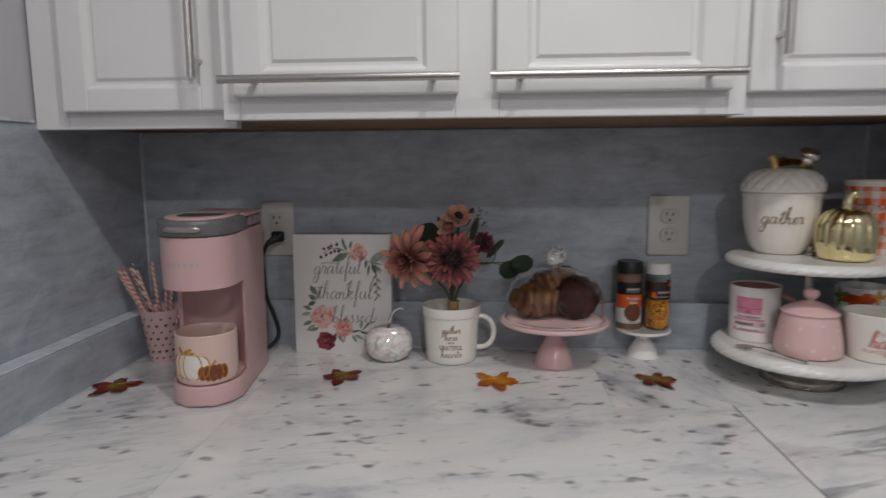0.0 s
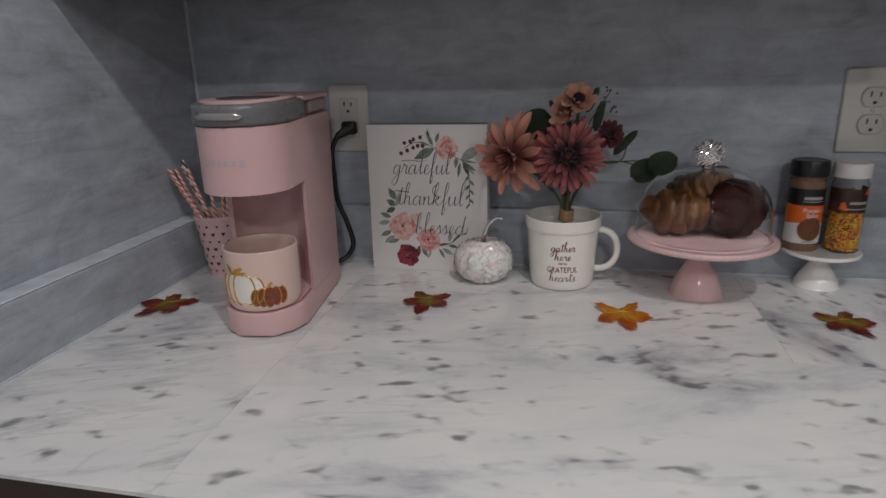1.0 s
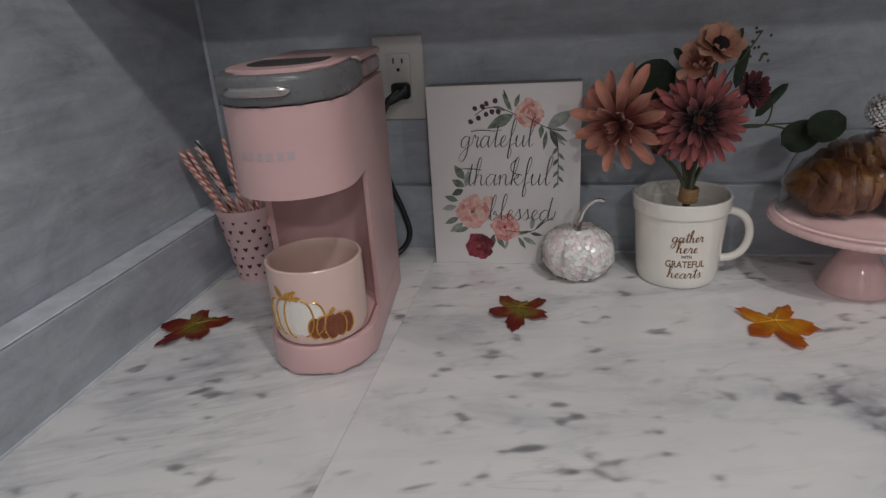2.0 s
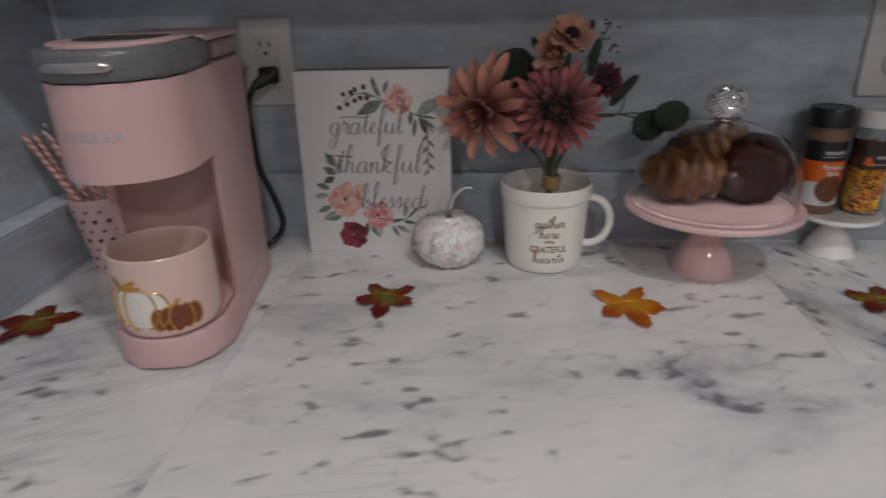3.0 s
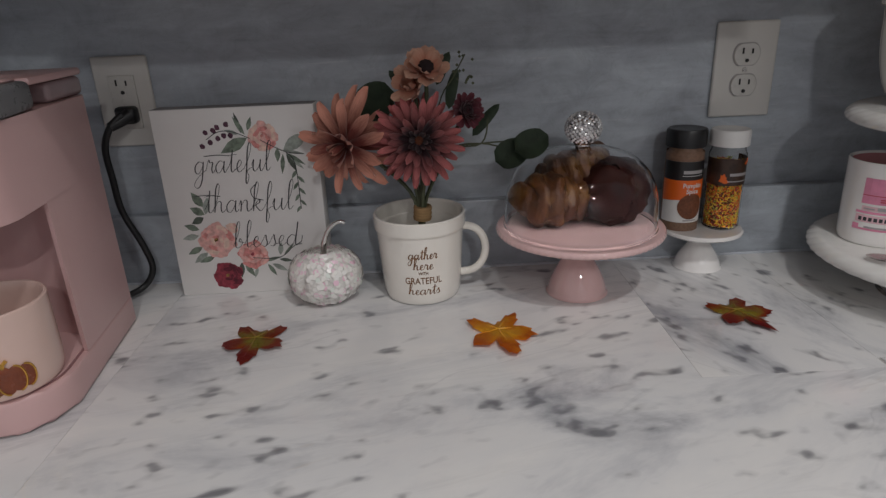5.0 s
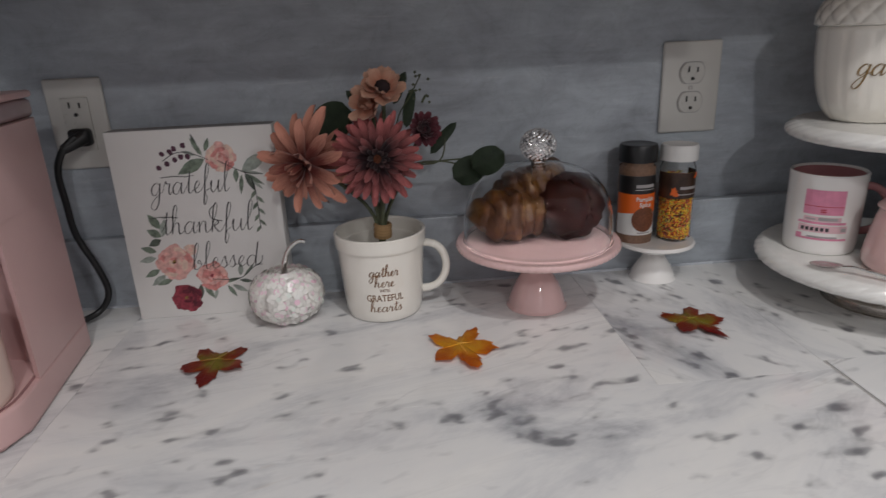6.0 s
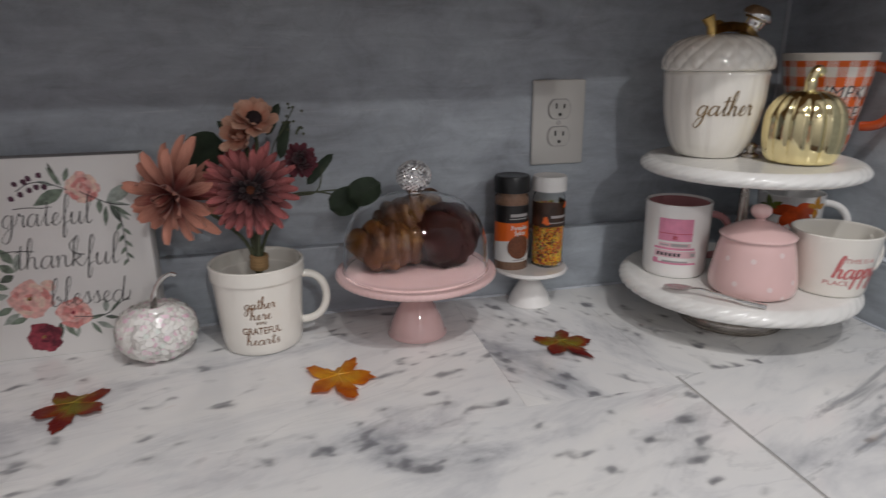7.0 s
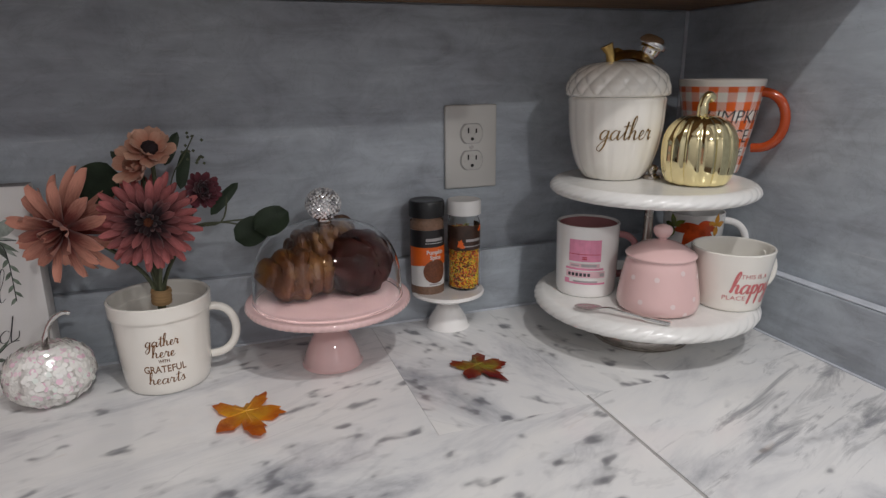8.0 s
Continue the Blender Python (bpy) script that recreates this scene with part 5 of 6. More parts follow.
def maple_leaf(x, y, size, turn, material, label, seed, squash=(0.87, 1.28)):
    rg = random.Random(seed)
    half = MAPLE
    outline = [(a, r * rg.uniform(0.93, 1.07)) for a, r in half] + [(360 - a, r * rg.uniform(0.93, 1.07)) for a, r in half[::-1][:-1] if a > 0]
    bm = bmesh.new()
    c = bm.verts.new((0, 0, 0.0035))
    rings = []
    for q, zz in ((0.35, 0.0036), (0.7, 0.0030), (1.0, 0.0012)):
        ring = []
        for a, r in outline:
            t = radians(a - 90)
            px, py = size * q * r * math.cos(t) * squash[0], size * q * r * math.sin(t) * squash[1]
            ring.append(bm.verts.new((px, py, zz + 0.0035 * q * q * (0.5 + 0.5 * math.sin(3 * t + seed)) + 0.0010 * (1 if r > 0.6 else -1) * q)))
        rings.append(ring)
    n = len(outline)
    for k in range(n):
        bm.faces.new((c, rings[0][k], rings[0][(k + 1) % n]))
        for a, b in zip(rings, rings[1:]):
            bm.faces.new((a[k], b[k], b[(k + 1) % n], a[(k + 1) % n]))
    low = min(v.co.z for v in bm.verts)
    for v in bm.verts:
        v.co.z -= low - 0.0009
    bmesh.ops.solidify(bm, geom=bm.faces, thickness=0.0006)
    ob = thing("autumn_leaf", pose(x, y, CT, 0, 0, turn), label, "leaf", "fabric leaves on the counter")
    part("blade", bm, material, ob, smooth=50)
    veins = [tube([(0, 0, 0.0052), (size * 0.75 * r * math.cos(radians(a - 90)) * squash[0], size * 0.75 * r * math.sin(radians(a - 90)) * squash[1], 0.0046)], [0.0007, 0.0003], 5) for a, r in ((0, 1.0), (84, 0.88), (276, 0.88), (132, 0.7), (228, 0.7))]
    part("vein", joined(*veins), material, ob)
    return ob


maple_leaf(0.228, -0.200, 0.049, 12, LEAF_ORANGE, "golden orange fabric maple leaf lying on the counter", 1)
maple_leaf(0.511, -0.184, 0.043, 20, LEAF_RED, "red and green fabric maple leaf lying on the counter", 2)
maple_leaf(-0.050, -0.189, 0.046, -4, LEAF_RED, "dark red and green fabric maple leaf lying on the counter", 3)
maple_leaf(-0.434, -0.262, 0.048, -22, LEAF_RED, "curled red and green fabric maple leaf near the coffee maker", 4)

# ---- cake stand ----
CX, CY = 0.342, -0.0990
cs = thing("cake_stand", pose(CX, CY, CT), "pink glass cake stand with a fluted rim", "cake stand")
part("foot", lathe(smooth_prof([(0.0, 0.001), (0.0365, 0.0), (0.0372, 0.004), (0.034, 0.016), (0.027, 0.032), (0.018, 0.048), (0.0132, 0.060), (0.0140, 0.071), (0.0215, 0.0800), (0, 0.0800)], 4), 48), PINK_ST, cs)
part("plate", lathe([(0, 0.0802), (0.022, 0.0802), (0.060, 0.0812), (0.092, 0.0822), (0.0995, 0.0826), (0.1022, 0.0840), (0.1034, 0.0862), (0.1034, 0.0888), (0.1020, 0.0910), (0.0990, 0.0916), (0.0960, 0.0906), (0, 0.0895)], 288, lambda a, z: 1 + (0.010 * abs(math.sin(a * 36)) - 0.006 if 0.0823 < z < 0.0905 and z != 0.0895 else 0)), PINK_ST, cs, "plate with a fine fluted rim")

dome = thing("glass_dome", pose(CX, CY, CT + 0.0906), "clear glass cake dome with a sparkling rhinestone knob", "dome")
DO = smooth_prof([(0.0925, 0.0), (0.0942, 0.0022), (0.0930, 0.0052), (0.0928, 0.012), (0.0905, 0.040), (0.082, 0.065), (0.066, 0.083), (0.044, 0.093), (0.020, 0.0975), (0.0003, 0.0985)], 6)
DI = [(max(0.0003, r - 0.0018), max(0.0, z - 0.0018) if r < 0.09 else z) for r, z in DO]
glass = part("bell", lathe(DO + DI[::-1] + [DO[0]], 72), GLASS, dome)
glass.visible_shadow = False
kb = part("knob", lathe(smooth_prof([(0.0, 0.0988), (0.009, 0.0988), (0.010, 0.1015), (0.013, 0.1045), (0.0174, 0.1110), (0.0190, 0.1200), (0.0174, 0.1290), (0.011, 0.1355), (0, 0.1375)], 4), 32), SILVER, dome, "round knob")
rs = bmesh.new()
rg = random.Random(77)
for k in range(260):
    zc = 1 - 2 * (k + 0.5) / 260
    a = k * 2.399963
    nrm = Vector((math.sqrt(1 - zc * zc) * math.cos(a), math.sqrt(1 - zc * zc) * math.sin(a), zc))
    if nrm.z < -0.88:
        continue
    q = (nrm + Vector((rg.uniform(-.3, .3), rg.uniform(-.3, .3), rg.uniform(-.3, .3)))).to_track_quat("Z", "Y").to_matrix()
    c = Vector((0, 0, 0.1200)) + Vector((nrm.x * 0.0212, nrm.y * 0.0212, nrm.z * 0.0192))
    top = rs.verts.new(c + q @ Vector((0, 0, 0.0014)))
    ring = [rs.verts.new(c + q @ Vector((0.0023 * math.cos(t), 0.0023 * math.sin(t), 0))) for t in [2 * math.pi * j / 6 for j in range(6)]]
    for j in range(6):
        rs.faces.new((top, ring[j], ring[(j + 1) % 6]))
tagged(part("rhinestone_cover", rs, RHINE, kb, "cut rhinestones", smooth=0), kind="stuff")


def pastry(m, length, radius, folds, seed, label, crust=None, name="croissant"):
    """A croissant: rounded uneven segments with creases between, along a bent, tapered body."""
    rg = random.Random(seed)
    rings, n, seg = [], 96, 28
    big = [rg.uniform(0.86, 1.12) for _ in range(folds + 3)]
    ph = [rg.uniform(0, 6.3) for _ in range(folds + 3)]
    bm = bmesh.new()
    for i in range(n + 1):
        t = i / n
        u = t * 2 - 1
        ring = []
        for k in range(seg):
            a = 2 * math.pi * k / seg
            f = t * folds + 0.16 * math.sin(2 * a + seed) + 0.10 * math.sin(5 * a + ph[int(t * folds)])
            lump, cell = f % 1.0, int(f) % len(big)
            step = math.sin(math.pi * (0.08 + 0.84 * lump)) ** 0.55
            r = (radius * (1 - abs(u) ** 3.4) ** 0.5 + 0.002) * (0.72 + 0.32 * step) * big[cell] * (1 + 0.04 * math.sin(9 * a + ph[cell]) + rg.uniform(-.015, .015))
            ring.append(bm.verts.new((length * 0.5 * u + 0.003 * math.sin(3 * a + ph[cell]), 0.024 * u * u + r * math.cos(a), r * 0.95 * math.sin(a))))
        rings.append(ring)
    for a, b in zip(rings, rings[1:]):
        for k in range(seg):
            bm.faces.new((a[k], a[(k + 1) % seg], b[(k + 1) % seg], b[k]))
    bm.faces.new(rings[0][::-1])
    bm.faces.new(rings[-1])
    # rest the lowest point on the given support
    low = min((m.to_3x3() @ v.co).z for v in bm.verts)
    return single(name, bm, crust or CROISSANT, Matrix.Translation((0, 0, -low)) @ m, label, "croissant", "pastries under the dome", smooth=40)


PLATE = CT + 0.0898
pastry(pose(CX - 0.0270, CY + 0.000, PLATE, 0, 0, 8), 0.110, 0.0300, 6, 1, "golden brown croissant under the glass dome")
pastry(pose(CX - 0.004, CY + 0.034, PLATE, 0, 0, -4), 0.108, 0.0290, 6, 2, "golden brown croissant behind another on the stand")
pastry(pose(CX - 0.004, CY + 0.022, PLATE + 0.024, 0, -22, -8), 0.096, 0.0295, 5, 3, "golden brown croissant lying on two others")
pastry(pose(CX + 0.0480, CY + 0.000, PLATE, 0, 0, 52) @ Matrix.Diagonal((1, 1, 1.16, 1)), 0.080, 0.0325, 4, 6, "dark chocolate-covered croissant under the glass dome", CHOC, "chocolate_croissant")

# ---- small white stand with jars ----
SX, SY = 0.526, -0.0365
ss = thing("mini_cake_stand", pose(SX, SY, CT), "small glossy white pedestal stand", "cake stand")
part("foot", lathe(smooth_prof([(0, 0.001), (0.0300, 0.0), (0.0306, 0.003), (0.027, 0.014), (0.019, 0.027), (0.0125, 0.038), (0.013, 0.046), (0.018, 0.0495), (0, 0.0495)], 4), 40), WHITE_GL, ss)
part("plate", lathe([(0, 0.0497), (0.040, 0.0497), (0.050, 0.0510), (0.0535, 0.0535), (0.0535, 0.0560), (0.0515, 0.0580), (0.048, 0.0575), (0, 0.0570)], 56), WHITE_GL, ss)
JZ = CT + 0.0573


def ribbed_cap(r, z0, z1, n=40):
    return lathe([(0, z0), (r, z0), (r, z1 - 0.003), (r - 0.0012, z1 - 0.0005), (r - 0.004, z1), (r - 0.006, z1 - 0.0006), (0, z1 - 0.0006)], n * 2, lambda a, z: 1 + (0.012 * math.cos(a * n) if z < z1 - 0.002 else 0))


# spice jar
jar = thing("spice_jar", pose(0.4970, -0.0300, JZ, 0, 0, 6) @ Matrix.Scale(1.03, 4), "spice jar with a black cap and an orange label", "jar")
JR = 0.0235
part("body", lathe(smooth_prof([(0, 0.0005), (0.020, 0.0), (JR, 0.003), (JR, 0.094), (JR - 0.0015, 0.100), (0.0205, 0.104), (0.0205, 0.108)], 4) + [(0, 0.108)], 40), SPICE, jar)
part("cap", ribbed_cap(0.0243, 0.1085, 0.131), CAP_K, jar, "black ribbed cap")


def sleeve(z0, z1, a0, a1, radius, lift, wave=0.0):
    """A piece of label round a jar between two angles, with a curved lower edge."""
    bm = bmesh.new()
    n = 26
    lo, hi = [], []
    for k in range(n + 1):
        a = radians(a0 + (a1 - a0) * k / n)
        x = math.sin(a) * (radius + lift), -math.cos(a) * (radius + lift)
        lo.append(bm.verts.new((*x, z0 + wave * math.sin(math.pi * k / n))))
        hi.append(bm.verts.new((*x, z1)))
    for k in range(n):
        bm.faces.new((lo[k], lo[k + 1], hi[k + 1], hi[k]))
    return bm


lab = part("label", sleeve(0.012, 0.092, -95, 95, JR, 0.0004), L_WHITE, jar, "paper label")
part("label_black_band", sleeve(0.066, 0.092, -95, 95, JR, 0.0006), L_BLACK, lab, smooth=0)
part("label_orange_band", sleeve(0.039, 0.068, -95, 95, JR, 0.0008, 0.004), L_ORANGE, lab, smooth=0)
part("label_picture", wrapped(ellipse(0, 0, 0.0165, 0.0170, n=28), JR, 0.0335, 3, 0.0010), L_BROWN, lab, smooth=0)
for text, z in (("Pumpkin", 0.0585), ("Spice", 0.0510)):
    part("lettering", wrapped(lettering(text, 0.0082, 0, 0.0001, 0.00015, 0.024 if text == "Pumpkin" else 0.0155), JR, z, 4, 0.0012), L_WHITE, lab, smooth=0)
part("label_mark", wrapped(bar(-0.013, 0.012, 0, 0.0042), JR, 0.0765, 4, 0.0010), GREYINK, lab, smooth=0)
part("label_mark", wrapped(bar(-0.014, 0.013, 0, 0.0006), JR, 0.0735, 4, 0.0010), L_WHITE, lab, smooth=0)
part("label_mark", wrapped(bar(-0.009, 0.009, 0, 0.0018), JR, 0.0140, 4, 0.0008), GREYINK, lab, smooth=0)

# sprinkle jar
jar2 = thing("sprinkle_jar", pose(0.5512, -0.0370, JZ, 0, 0, 10) @ Matrix.Scale(1.03, 4), "clear jar of yellow and orange sprinkles with a white cap", "jar")
J2 = 0.0228
shell = part("body", lathe([(0, 0.0003), (0.020, 0.0), (J2, 0.003), (J2, 0.098), (0.0205, 0.104), (0.0205, 0.108), (0.0190, 0.108), (0.0190, 0.104), (J2 - 0.001, 0.097), (J2 - 0.001, 0.004), (0.0, 0.002)], 40), CLEARPL, jar2)
shell.visible_shadow = False
part("cap", ribbed_cap(0.0237, 0.1085, 0.129), CAP_W, jar2, "white ribbed cap")
rg = random.Random(4)
sp = bmesh.new()
for _ in range(2600):
    a, z = rg.uniform(0, 2 * math.pi), rg.uniform(0.0045, 0.088)
    r = (J2 - 0.0024) - rg.random() * 0.0012
    c = Vector((r * math.cos(a), r * math.sin(a), z))
    tang = Vector((-math.sin(a), math.cos(a), 0))
    ph = rg.uniform(0, math.pi)
    d = (tang * math.cos(ph) + Vector((0, 0, 1)) * math.sin(ph)) * 0.0019
    o = Vector((math.cos(a), math.sin(a), 0)) * 0.00075
    w = d.cross(o).normalized() * 0.00075
    q = [sp.verts.new(c + s * d + e) for s in (-1, 1) for e in (o, w, -o, -w)]
    for k in range(4):
        sp.faces.new((q[k], q[(k + 1) % 4], q[4 + (k + 1) % 4], q[4 + k]))
    sp.faces.new(q[:4])
    sp.faces.new(q[4:][::-1])
tagged(part("sprinkle_fill", sp, SPRINK, jar2, "coloured sugar sprinkles", smooth=0), kind="stuff")
part("filling", lathe([(0, 0.003), (J2 - 0.004, 0.003), (J2 - 0.004, 0.086), (0, 0.090)], 24), L_BROWN, jar2)
lab2 = part("label", sleeve(0.060, 0.094, -110, 110, J2, 0.0004), L_DARK, jar2, "dark brown label with autumn leaves")
part("label_mark", wrapped(bar(-0.012, 0.013, 0, 0.0036), J2, 0.0725, 6, 0.0008), GREYINK, lab2, smooth=0)
part("label_mark", wrapped(bar(-0.014, 0.015, 0, 0.0014), J2, 0.0650, 6, 0.0008), GREYINK, lab2, smooth=0)
for lf in [leaf_flat(-0.024 + 0.004 * k, 0.0, 0.011, 0.006, 0.6 + 0.8 * k, 0.0001) for k in range(4)] + [leaf_flat(0.006 + 0.005 * k, 0.022, 0.009, 0.005, 0.3 + k, 0.0001) for k in range(3)]:
    part("label_leaf", wrapped(lf, J2, 0.0650, 6, 0.0008), L_ORANGE, lab2, smooth=0)

# ---- two-tier stand ----
TX, TY = 0.773, -0.164
ZL, ZU = 0.067, 0.224


def tier_mat():
    m, N, L, P = nodes_of("carved_white_marble_board")
    co = N.new("ShaderNodeTexCoord").outputs["Object"]
    c1 = noise_node(N, L, co, 9, 5, 0.6, 0.4)
    c2 = noise_node(N, L, mapped(N, L, co, (14, 40, 30), (0, 0, 0.6)), 1.4, 4, 0.6, 0.6)
    base = ramp(N, L, c1, [(0.3, (0.74, 0.73, 0.70)), (0.6, (0.84, 0.83, 0.80))])
    f = ramp(N, L, c2, [(0.68, (0, 0, 0)), (0.80, (1, 1, 1))])
    L.new(mix(N, L, math_node(N, L, "MULTIPLY", f, 0.55), base, (0.26, 0.26, 0.28)), P.inputs["Base Color"])
    P.inputs["Roughness"].default_value = 0.22
    bump(N, L, c2, 0.15, 0.002, P.inputs["Normal"])
    return m


BOARD = tier_mat()
ts = thing("tiered_stand", pose(TX, TY, CT), "two-tier white marble stand with a nickel foot and pole", "serving stand")
part("foot", lathe(smooth_prof([(0, 0.001), (0.0625, 0.0), (0.0645, 0.003), (0.0640, 0.011), (0.059, 0.016), (0.054, 0.022), (0.052, 0.034), (0.056, 0.044), (0.060, 0.0465), (0, 0.0465)], 4), 56), NICKEL, ts)


def rope_plate(r, z0, z1, turns):
    """A round board whose edge is carved like a loose rope."""
    h = z1 - z0
    steps = [(r - 0.011 + 0.012 * math.sin(math.pi * t ** 0.8) ** 0.6, z0 + h * t) for t in [k / 20 for k in range(21)]]
    prof = [(0, z0)] + steps + [(r - 0.016, z1 - 0.0006), (0, z1 - 0.0006)]
    return lathe(prof, turns * 10, lambda a, z: 1 + (0.011 * abs(math.sin(a * turns / 2 - (z - z0) / h * 5.5)) ** 0.5 - 0.008 if z0 + 0.0008 < z < z1 - 0.0004 else 0))


part("lower_plate", rope_plate(0.1505, 0.0467, ZL, 46), BOARD, ts, "white marble plate with a carved rope edge")
part("upper_plate", rope_plate(0.1340, 0.2060, ZU, 42), BOARD, ts, "white marble plate with a carved rope edge")
part("pole", lathe(smooth_prof([(0.012, ZL - 0.0005), (0.013, ZL + 0.004), (0.008, ZL + 0.010), (0.0062, ZL + 0.020), (0.0068, 0.130), (0.0095, 0.136), (0.0068, 0.142), (0.0062, 0.190), (0.010, 0.200), (0.013, 0.2058)], 4) + [(0, 0.2058)], 28), NICKEL, ts)
part("finial", lathe(smooth_prof([(0.011, ZU - 0.0005), (0.0105, ZU + 0.004), (0.0055, ZU + 0.006), (0.0060, ZU + 0.010), (0.0070, ZU + 0.014), (0.004, ZU + 0.018), (0, ZU + 0.019)], 4), 24), NICKEL, ts)
TL, TU = CT + ZL - 0.0005, CT + ZU - 0.0005

# acorn jar
aj = thing("acorn_jar", pose(0.735, -0.128, TU, 0, 0, -28), "white ceramic acorn jar with gold lettering and a gold-leaf lid", "jar")
AP = [(0.0345, 0.0), (0.0400, 0.003), (0.0500, 0.018), (0.0575, 0.042), (0.0618, 0.070), (0.0630, 0.096), (0.0638, 0.104), (0.0620, 0.108)]
part("body", lathe([(0, 0.001)] + smooth_prof(AP, 5) + [(0, 0.107)], 120, lambda a, z: 1 - 0.016 * abs(math.cos(a * 7)) ** 14), CREAM, aj)
LP = smooth_prof([(0.0600, 0.1082), (0.0655, 0.1092), (0.0672, 0.115), (0.0660, 0.124), (0.0600, 0.136), (0.0470, 0.146), (0.0270, 0.1515), (0, 0.153)], 8)
def scales(a, z):
    """Pillowed diamond scales, even along the curve of the lid."""
    s = 5.0 * math.asin(min(1.0, max(0.0, (z - 0.1082) / 0.0450)))
    return 1 + (0.052 * (abs(math.sin(9 * a + s) * math.sin(9 * a - s)) ** 0.35 - 0.7) if z > 0.1100 else 0)


ajlid = part("lid", lathe([(0, 0.1082)] + LP, 216, scales), CREAM, aj, "lid carved with acorn scales")
part("gold_stem", tube([(-0.012, -0.014, 0.149), (-0.014, -0.015, 0.162), (-0.019, -0.016, 0.172)], [0.006, 0.0055, 0.0085], 12), OLDGOLD, ajlid, "antique gold stem")
gl = bmesh.new()
grid = []
for i in range(11):
    t = i / 10
    w = 0.046 * math.sin(math.pi * min(1, t * 0.94 + 0.05)) ** 0.7 * (1 + 0.22 * math.sin(t * 22))
    cx, cz = -0.014 + 0.066 * t, 0.1555 + 0.010 * math.sin(math.pi * t * 0.75) - 0.030 * t * t * t
    grid.append([gl.verts.new((cx, -0.004 + w * 0.5 * (j / 4 * 2 - 1), cz + 0.005 - 0.011 * abs(j / 2 - 1) ** 1.5)) for j in range(5)])
for i in range(10):
    for j in range(4):
        gl.faces.new((grid[i][j], grid[i + 1][j], grid[i + 1][j + 1], grid[i][j + 1]))
bmesh.ops.solidify(gl, geom=gl.faces, thickness=0.0035)
part("gold_leaf", gl, OLDGOLD, ajlid, "antique gold leaf")
part("silver_acorn", lathe(smooth_prof([(0, -0.014), (0.008, -0.010), (0.0115, -0.001), (0.0145, 0.001), (0.0145, 0.006), (0.009, 0.012), (0, 0.013)], 4), 28), SILVER, ajlid, "silver acorn", m=pose(0.037, -0.006, 0.168, 0, 24, 0) @ Matrix.Scale(1.22, 4))
part("gold_bud", lathe(smooth_prof([(0, -0.008), (0.007, -0.003), (0.008, 0.003), (0, 0.008)], 4), 20), OLDGOLD, ajlid, m=pose(-0.002, 0.012, 0.1625, 30, 0, 0))
part("lettering", wrapped(script("gather", 0.0120, 0.066, 0.0010, 0.0023, 0.20, 0.0001), taper(AP), 0.0560, 6, 0.0010), GOLDINK, aj, smooth=0)

# gold pumpkin
gp = thing("gold_pumpkin", pose(0.802, -0.214, TU), "shiny gold ribbed pumpkin ornament", "pumpkin")
part("body", lathe([(0, 0.002)] + smooth_prof([(0.030, 0.0), (0.0385, 0.004), (0.0440, 0.021), (0.0456, 0.042), (0.0430, 0.062), (0.0325, 0.078), (0.017, 0.0855), (0.008, 0.084), (0, 0.083)], 5), 196, lambda a, z: 1 - 0.060 * abs(math.cos(a * 7)) ** 9), GOLD, gp)
part("stem", tube(smooth_prof([(0, 0, 0.081), (-0.001, -0.001, 0.091), (0.000, -0.001, 0.101), (0.005, -0.002, 0.109), (0.011, -0.002, 0.105)], 5), [0.0090] * 3 + [0.0068] * 6 + [0.0060] * 6 + [0.0062] * 6, 14), GOLD, gp, "curled gold stem")

# gingham mug
P5 = [(0.0300, 0.0), (0.0330, 0.003), (0.0385, 0.030), (0.0480, 0.080), (0.0545, 0.121)]
gm = thing("mug", pose(0.899, -0.137, TU) @ Matrix.Scale(1.05, 4), "tall orange gingham mug with dark lettering and an orange handle", "mug")
part("body", mug_body(P5, 0.0035, 0.006), PLAID, gm)
part("handle", ear(0.0470, 0.034, 0.106, 0.036, 32, 0.0062), ORANGE_GL, gm, "glossy orange handle")
for text, z, wd, size, ang in (("PUMPKIN", 0.0670, 0.098, 0.0250, -15), ("SPICE", 0.0420, 0.056, 0.0250, -20), ("LATTE", 0.0235, 0.046, 0.0170, -20)):
    part("lettering", wrapped(lettering(text, size, 0.12, 0.0001, -0.0003, wd), taper(P5), z, ang, 0.0006), INK, gm, smooth=0)

# white mug with a pink inside
P6 = [(0.0375, 0.0), (0.0400, 0.003), (0.0415, 0.020), (0.0428, 0.098)]
pm = thing("mug", pose(0.698, -0.133, TL, 0, 0, -34), "white mug with a rose inside and a pink handbag print", "mug")
part("body", mug_body(P6, 0.0035, 0.006), WHITE_GL, pm)
part("inside", lathe([(0, 0.0066), (0.0340, 0.0066), (0.0372, 0.020), (0.0388, 0.0965), (0.0384, 0.0966), (0.0368, 0.020), (0.0336, 0.0072), (0, 0.0072)], 48), ROSE_IN, pm, "rose pink glazed inside")
part("handle", ear(0.0410, 0.022, 0.080, 0.030, 104, 0.0048), ROSE_IN, pm, "rose pink handle")
bag = part("handbag_print", wrapped(bar(-0.0215, 0.0215, 0.0, 0.0300), taper(P6), 0.0520, -2), PINKINK, pm, smooth=0)
part("flap_print", wrapped(joined(bar(-0.0215, 0.0215, 0.0098, 0.0106), bar(-0.003, 0.003, 0.003, 0.0045), bar(-0.003, 0.003, 0.0055, 0.007)), taper(P6), 0.0520, -2, 0.0008), REDINK, bag, smooth=0)
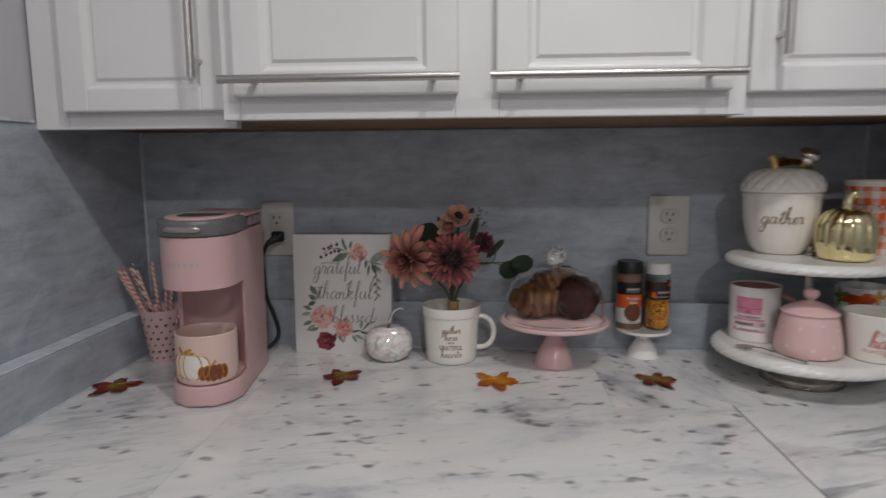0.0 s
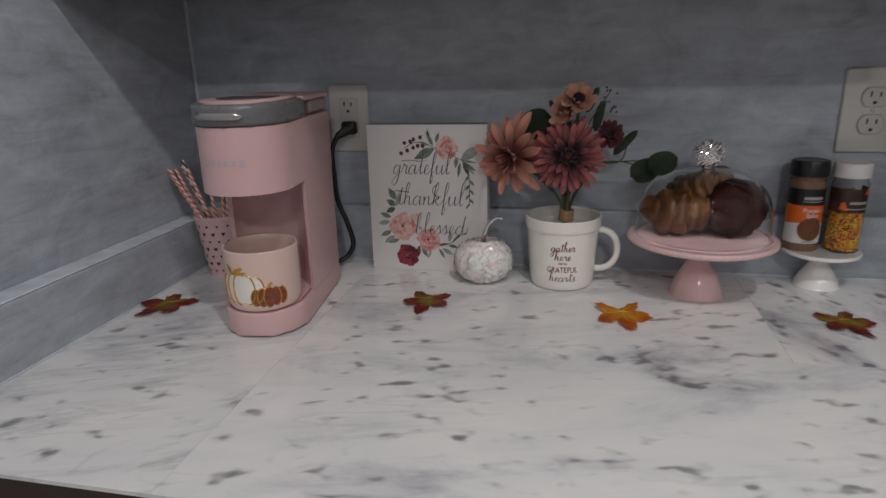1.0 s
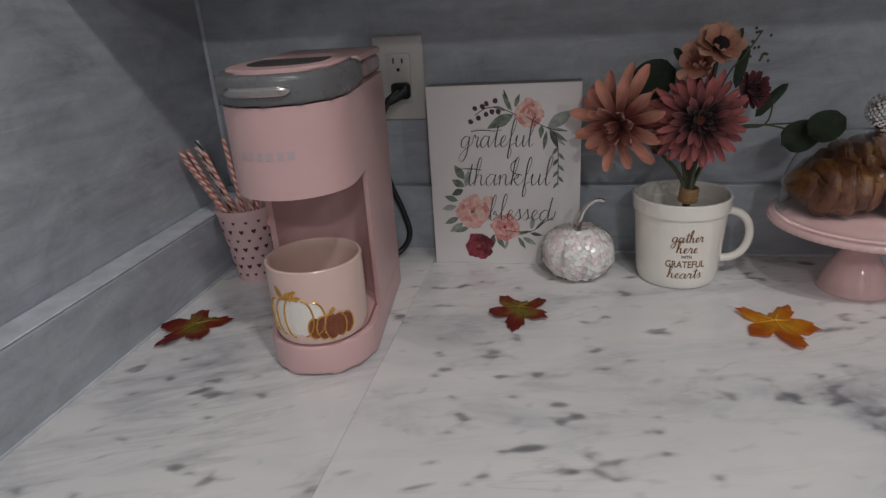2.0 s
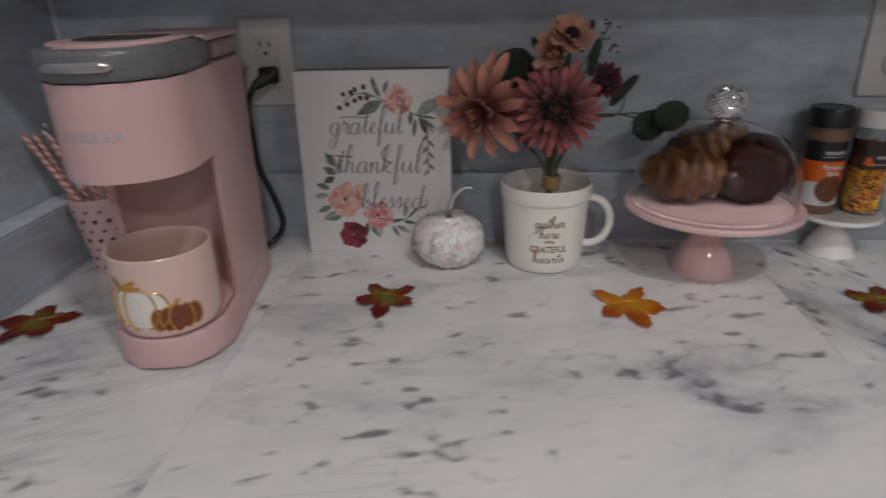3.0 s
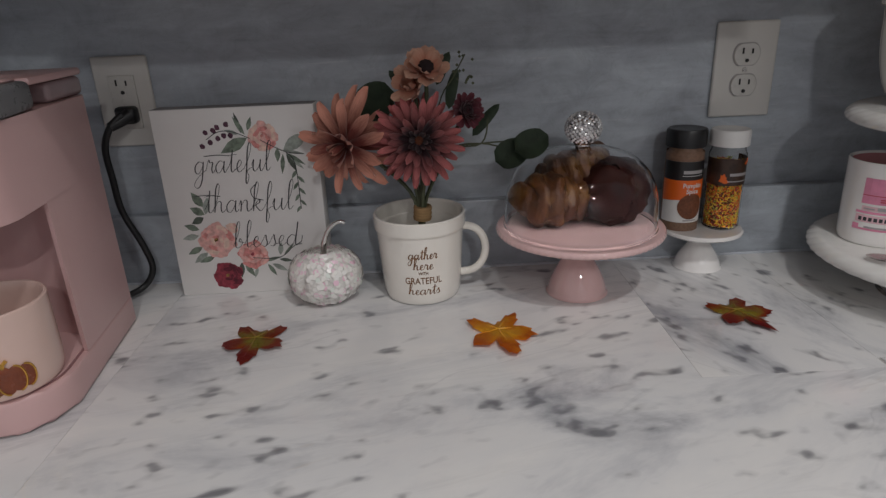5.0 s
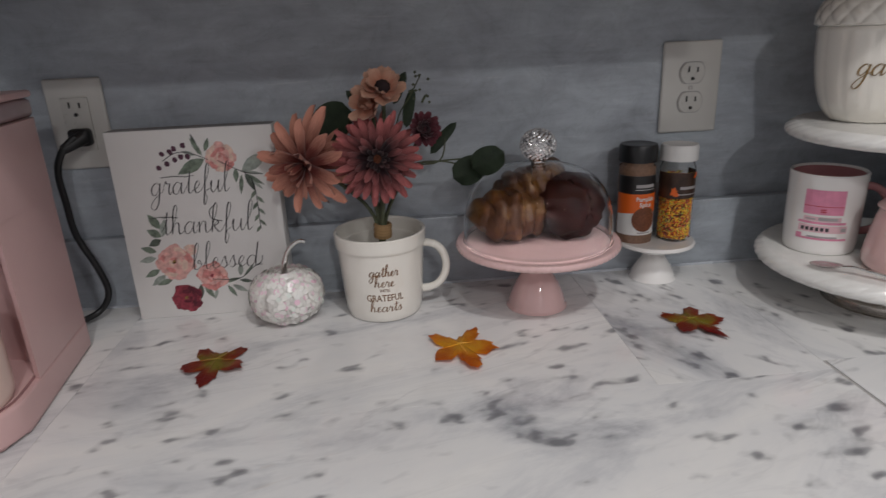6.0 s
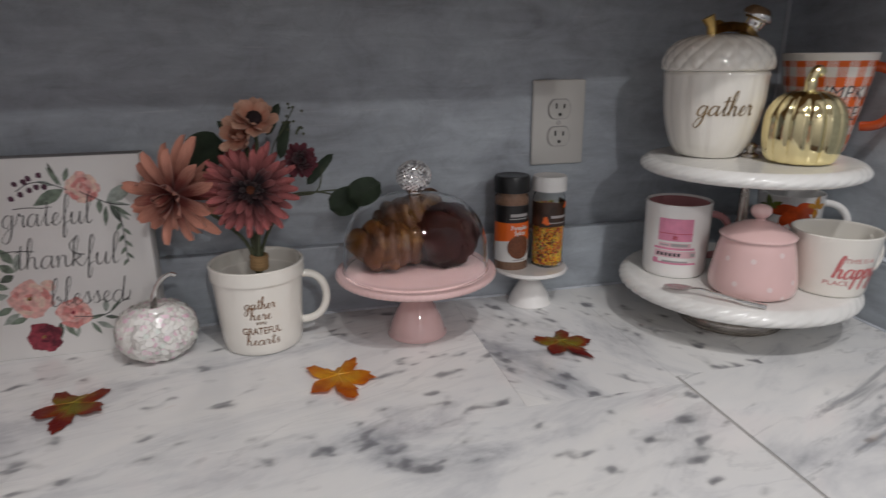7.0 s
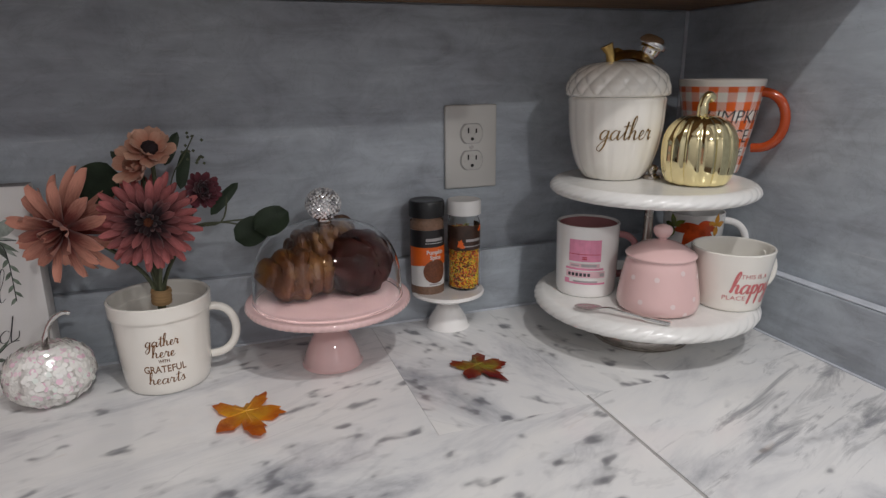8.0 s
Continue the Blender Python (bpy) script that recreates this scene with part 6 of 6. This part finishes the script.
bk = part("book_print", wrapped(joined(bar(-0.026, 0.026, 0.020, 0.023), bar(-0.027, 0.029, 0.000, 0.0025), bar(-0.027, -0.020, 0.002, 0.007)), taper(P6), 0.0200, -2), PINKINK, pm, smooth=0)
part("book_spine_print", wrapped(joined(bar(-0.020, 0.020, 0.024, 0.0292), bar(-0.025, 0.028, 0.0095, 0.0185)), taper(P6), 0.0200, -2, 0.0005), PALEPINK, bk, smooth=0)
part("writing_mark", wrapped(joined(bar(-0.004, 0.016, 0.0250, 0.0285), bar(-0.018, -0.007, 0.0255, 0.0270)), taper(P6), 0.0200, -2, 0.0008), GREYINK, bk, smooth=0)
part("writing_mark", wrapped(joined(*[bar(-0.0215 + 0.0052 * k, -0.0180 + 0.0052 * k, 0.0115, 0.0160, nx=2) for k in range(6)]), taper(P6), 0.0200, -2, 0.0008), INK, bk, smooth=0)
part("writing_mark", wrapped(joined(bar(-0.014, 0.018, 0.0030, 0.0052), bar(0.021, 0.027, 0.0115, 0.0160)), taper(P6), 0.0200, -2, 0.0008), GREYINK, bk, smooth=0)

# pink sugar pot
sp_ = thing("sugar_pot", pose(0.748, -0.226, TL), "glossy pink sugar pot with white dots and a knobbed lid", "pot")
SP = [(0.0440, 0.0), (0.0500, 0.004), (0.0516, 0.014), (0.0496, 0.030), (0.0448, 0.056), (0.0420, 0.066), (0.0420, 0.0695)]
part("body", lathe([(0, 0.001)] + smooth_prof(SP, 5) + [(0, 0.0690)], 64), PINK_GL, sp_)
splid = part("lid", lathe([(0, 0.0697), (0.0425, 0.0697)] + smooth_prof([(0.0425, 0.0697), (0.0440, 0.0712), (0.0430, 0.0738), (0.0355, 0.0790), (0.0240, 0.0850), (0.0130, 0.0890), (0.0075, 0.0905)], 5) + [(0, 0.0905)], 64), PINK_GL, sp_)
part("knob", lathe(smooth_prof([(0.0065, 0.0895), (0.0055, 0.0925), (0.0095, 0.0960), (0.0120, 0.1020), (0.0095, 0.1080), (0, 0.1110)], 5), 32), PINK_GL, splid)
rg = random.Random(9)
for ang, z in ((-42, 0.050), (-18, 0.018), (-2, 0.058), (18, 0.024), (34, 0.050), (-62, 0.020), (58, 0.018), (75, 0.046), (-80, 0.048), (2, 0.006)):
    part("white_dot", wrapped(ellipse(0, 0, 0.0032, 0.0032, n=14), taper(SP), z, ang), DOTWHITE, sp_, smooth=0)

# wide cream cup
P7 = [(0.0370, 0.0), (0.0405, 0.003), (0.0425, 0.018), (0.0490, 0.060), (0.0512, 0.0765)]
hc = thing("cup", pose(0.845, -0.246, TL), "wide cream cup with coral red lettering", "cup")
part("body", mug_body(P7, 0.0035, 0.006), CREAM, hc)
part("handle", ear(0.0460, 0.020, 0.064, 0.020, 82, 0.0045), CREAM, hc)
part("lettering", wrapped(script("happy", 0.0120, 0.056, 0.0014, 0.0034, 0.15, 0.0001), taper(P7), 0.0270, -8), CORALINK, hc, smooth=0)
for text, z, wd, ang in (("THIS IS A", 0.0470, 0.036, -8), ("PLACE", 0.0175, 0.027, -36)):
    part("lettering", wrapped(lettering(text, 0.0085, 0, 0.0001, -0.0001, wd), taper(P7), z, ang), CORALINK, hc, smooth=0)

# white mug with printed leaves
P8 = [(0.0350, 0.0), (0.0385, 0.003), (0.0405, 0.030), (0.0440, 0.094)]
lm = thing("mug", pose(0.893, -0.116, TL, 0, 0, -40), "white mug printed with red and yellow autumn leaves", "mug")
part("body", mug_body(P8, 0.0035, 0.006), WHITE_GL, lm)
part("handle", ear(0.0415, 0.022, 0.082, 0.034, 92, 0.0052), WHITE_GL, lm)
part("red_leaf_print", wrapped(joined(*[leaf_flat(0.004, 0.082, ln, ln * 0.42, a, 0.0001 + 0.00003 * k) for k, (a, ln) in enumerate([(-1.5, .042), (-0.9, .040), (-2.1, .040), (-0.3, .032), (-2.8, .038), (0.3, .018)])]), taper(P8), 0, 2), PRINT_RED, lm, smooth=0)
part("green_leaf_print", wrapped(joined(*[leaf_flat(-0.030, 0.076, 0.020, 0.010, a, 0.0001 + 0.00003 * k) for k, a in enumerate((0.6, 1.8, 3.0, 4.4))]), taper(P8), 0, 2), PRINT_GREEN, lm, smooth=0)
part("yellow_leaf_print", wrapped(joined(*[leaf_flat(0.032, 0.080, 0.018, 0.009, a, 0.0001 + 0.00003 * k) for k, a in enumerate((0.2, 1.5, 2.8, 4.6))]), taper(P8), 0, 2), PRINT_YELLOW, lm, smooth=0)

# spoon on the lower plate
sn = thing("spoon", pose(0.654, -0.210, TL + 0.0004, 0, 0, -50), "small polished steel teaspoon lying on the marble plate", "spoon")
bm = bmesh.new()
grid = []
for i in range(13):
    t = i / 12
    w = 0.0105 * math.sqrt(max(0.0, 1 - (2 * t - 1) ** 2)) * (1.08 - 0.2 * t) + 0.0018 * t
    grid.append([bm.verts.new((0.036 * t - 0.018, w * (j / 6 * 2 - 1), 0.0050 - 0.0042 * (1 - (2 * t - 1) ** 2) * (1 - (j / 3 - 1) ** 2) + 0.003 * t)) for j in range(7)])
for i in range(12):
    for j in range(6):
        bm.faces.new((grid[i][j], grid[i + 1][j], grid[i + 1][j + 1], grid[i][j + 1]))
bmesh.ops.solidify(bm, geom=bm.faces, thickness=0.0009)
part("bowl", bm, SILVER, sn)
hb = tube(smooth_prof([(0.017, 0, 0.0075), (0.026, 0, 0.0098), (0.045, 0, 0.0078), (0.075, 0, 0.0040), (0.102, 0, 0.0028)], 6), [0.0019] * 6 + [0.0022] * 6 + [0.0028] * 6 + [0.0040] * 7, 12)
for v in hb.verts:
    v.co.z = max(v.co.z * 0.9, 0.0006)
part("handle", hb, SILVER, sn)
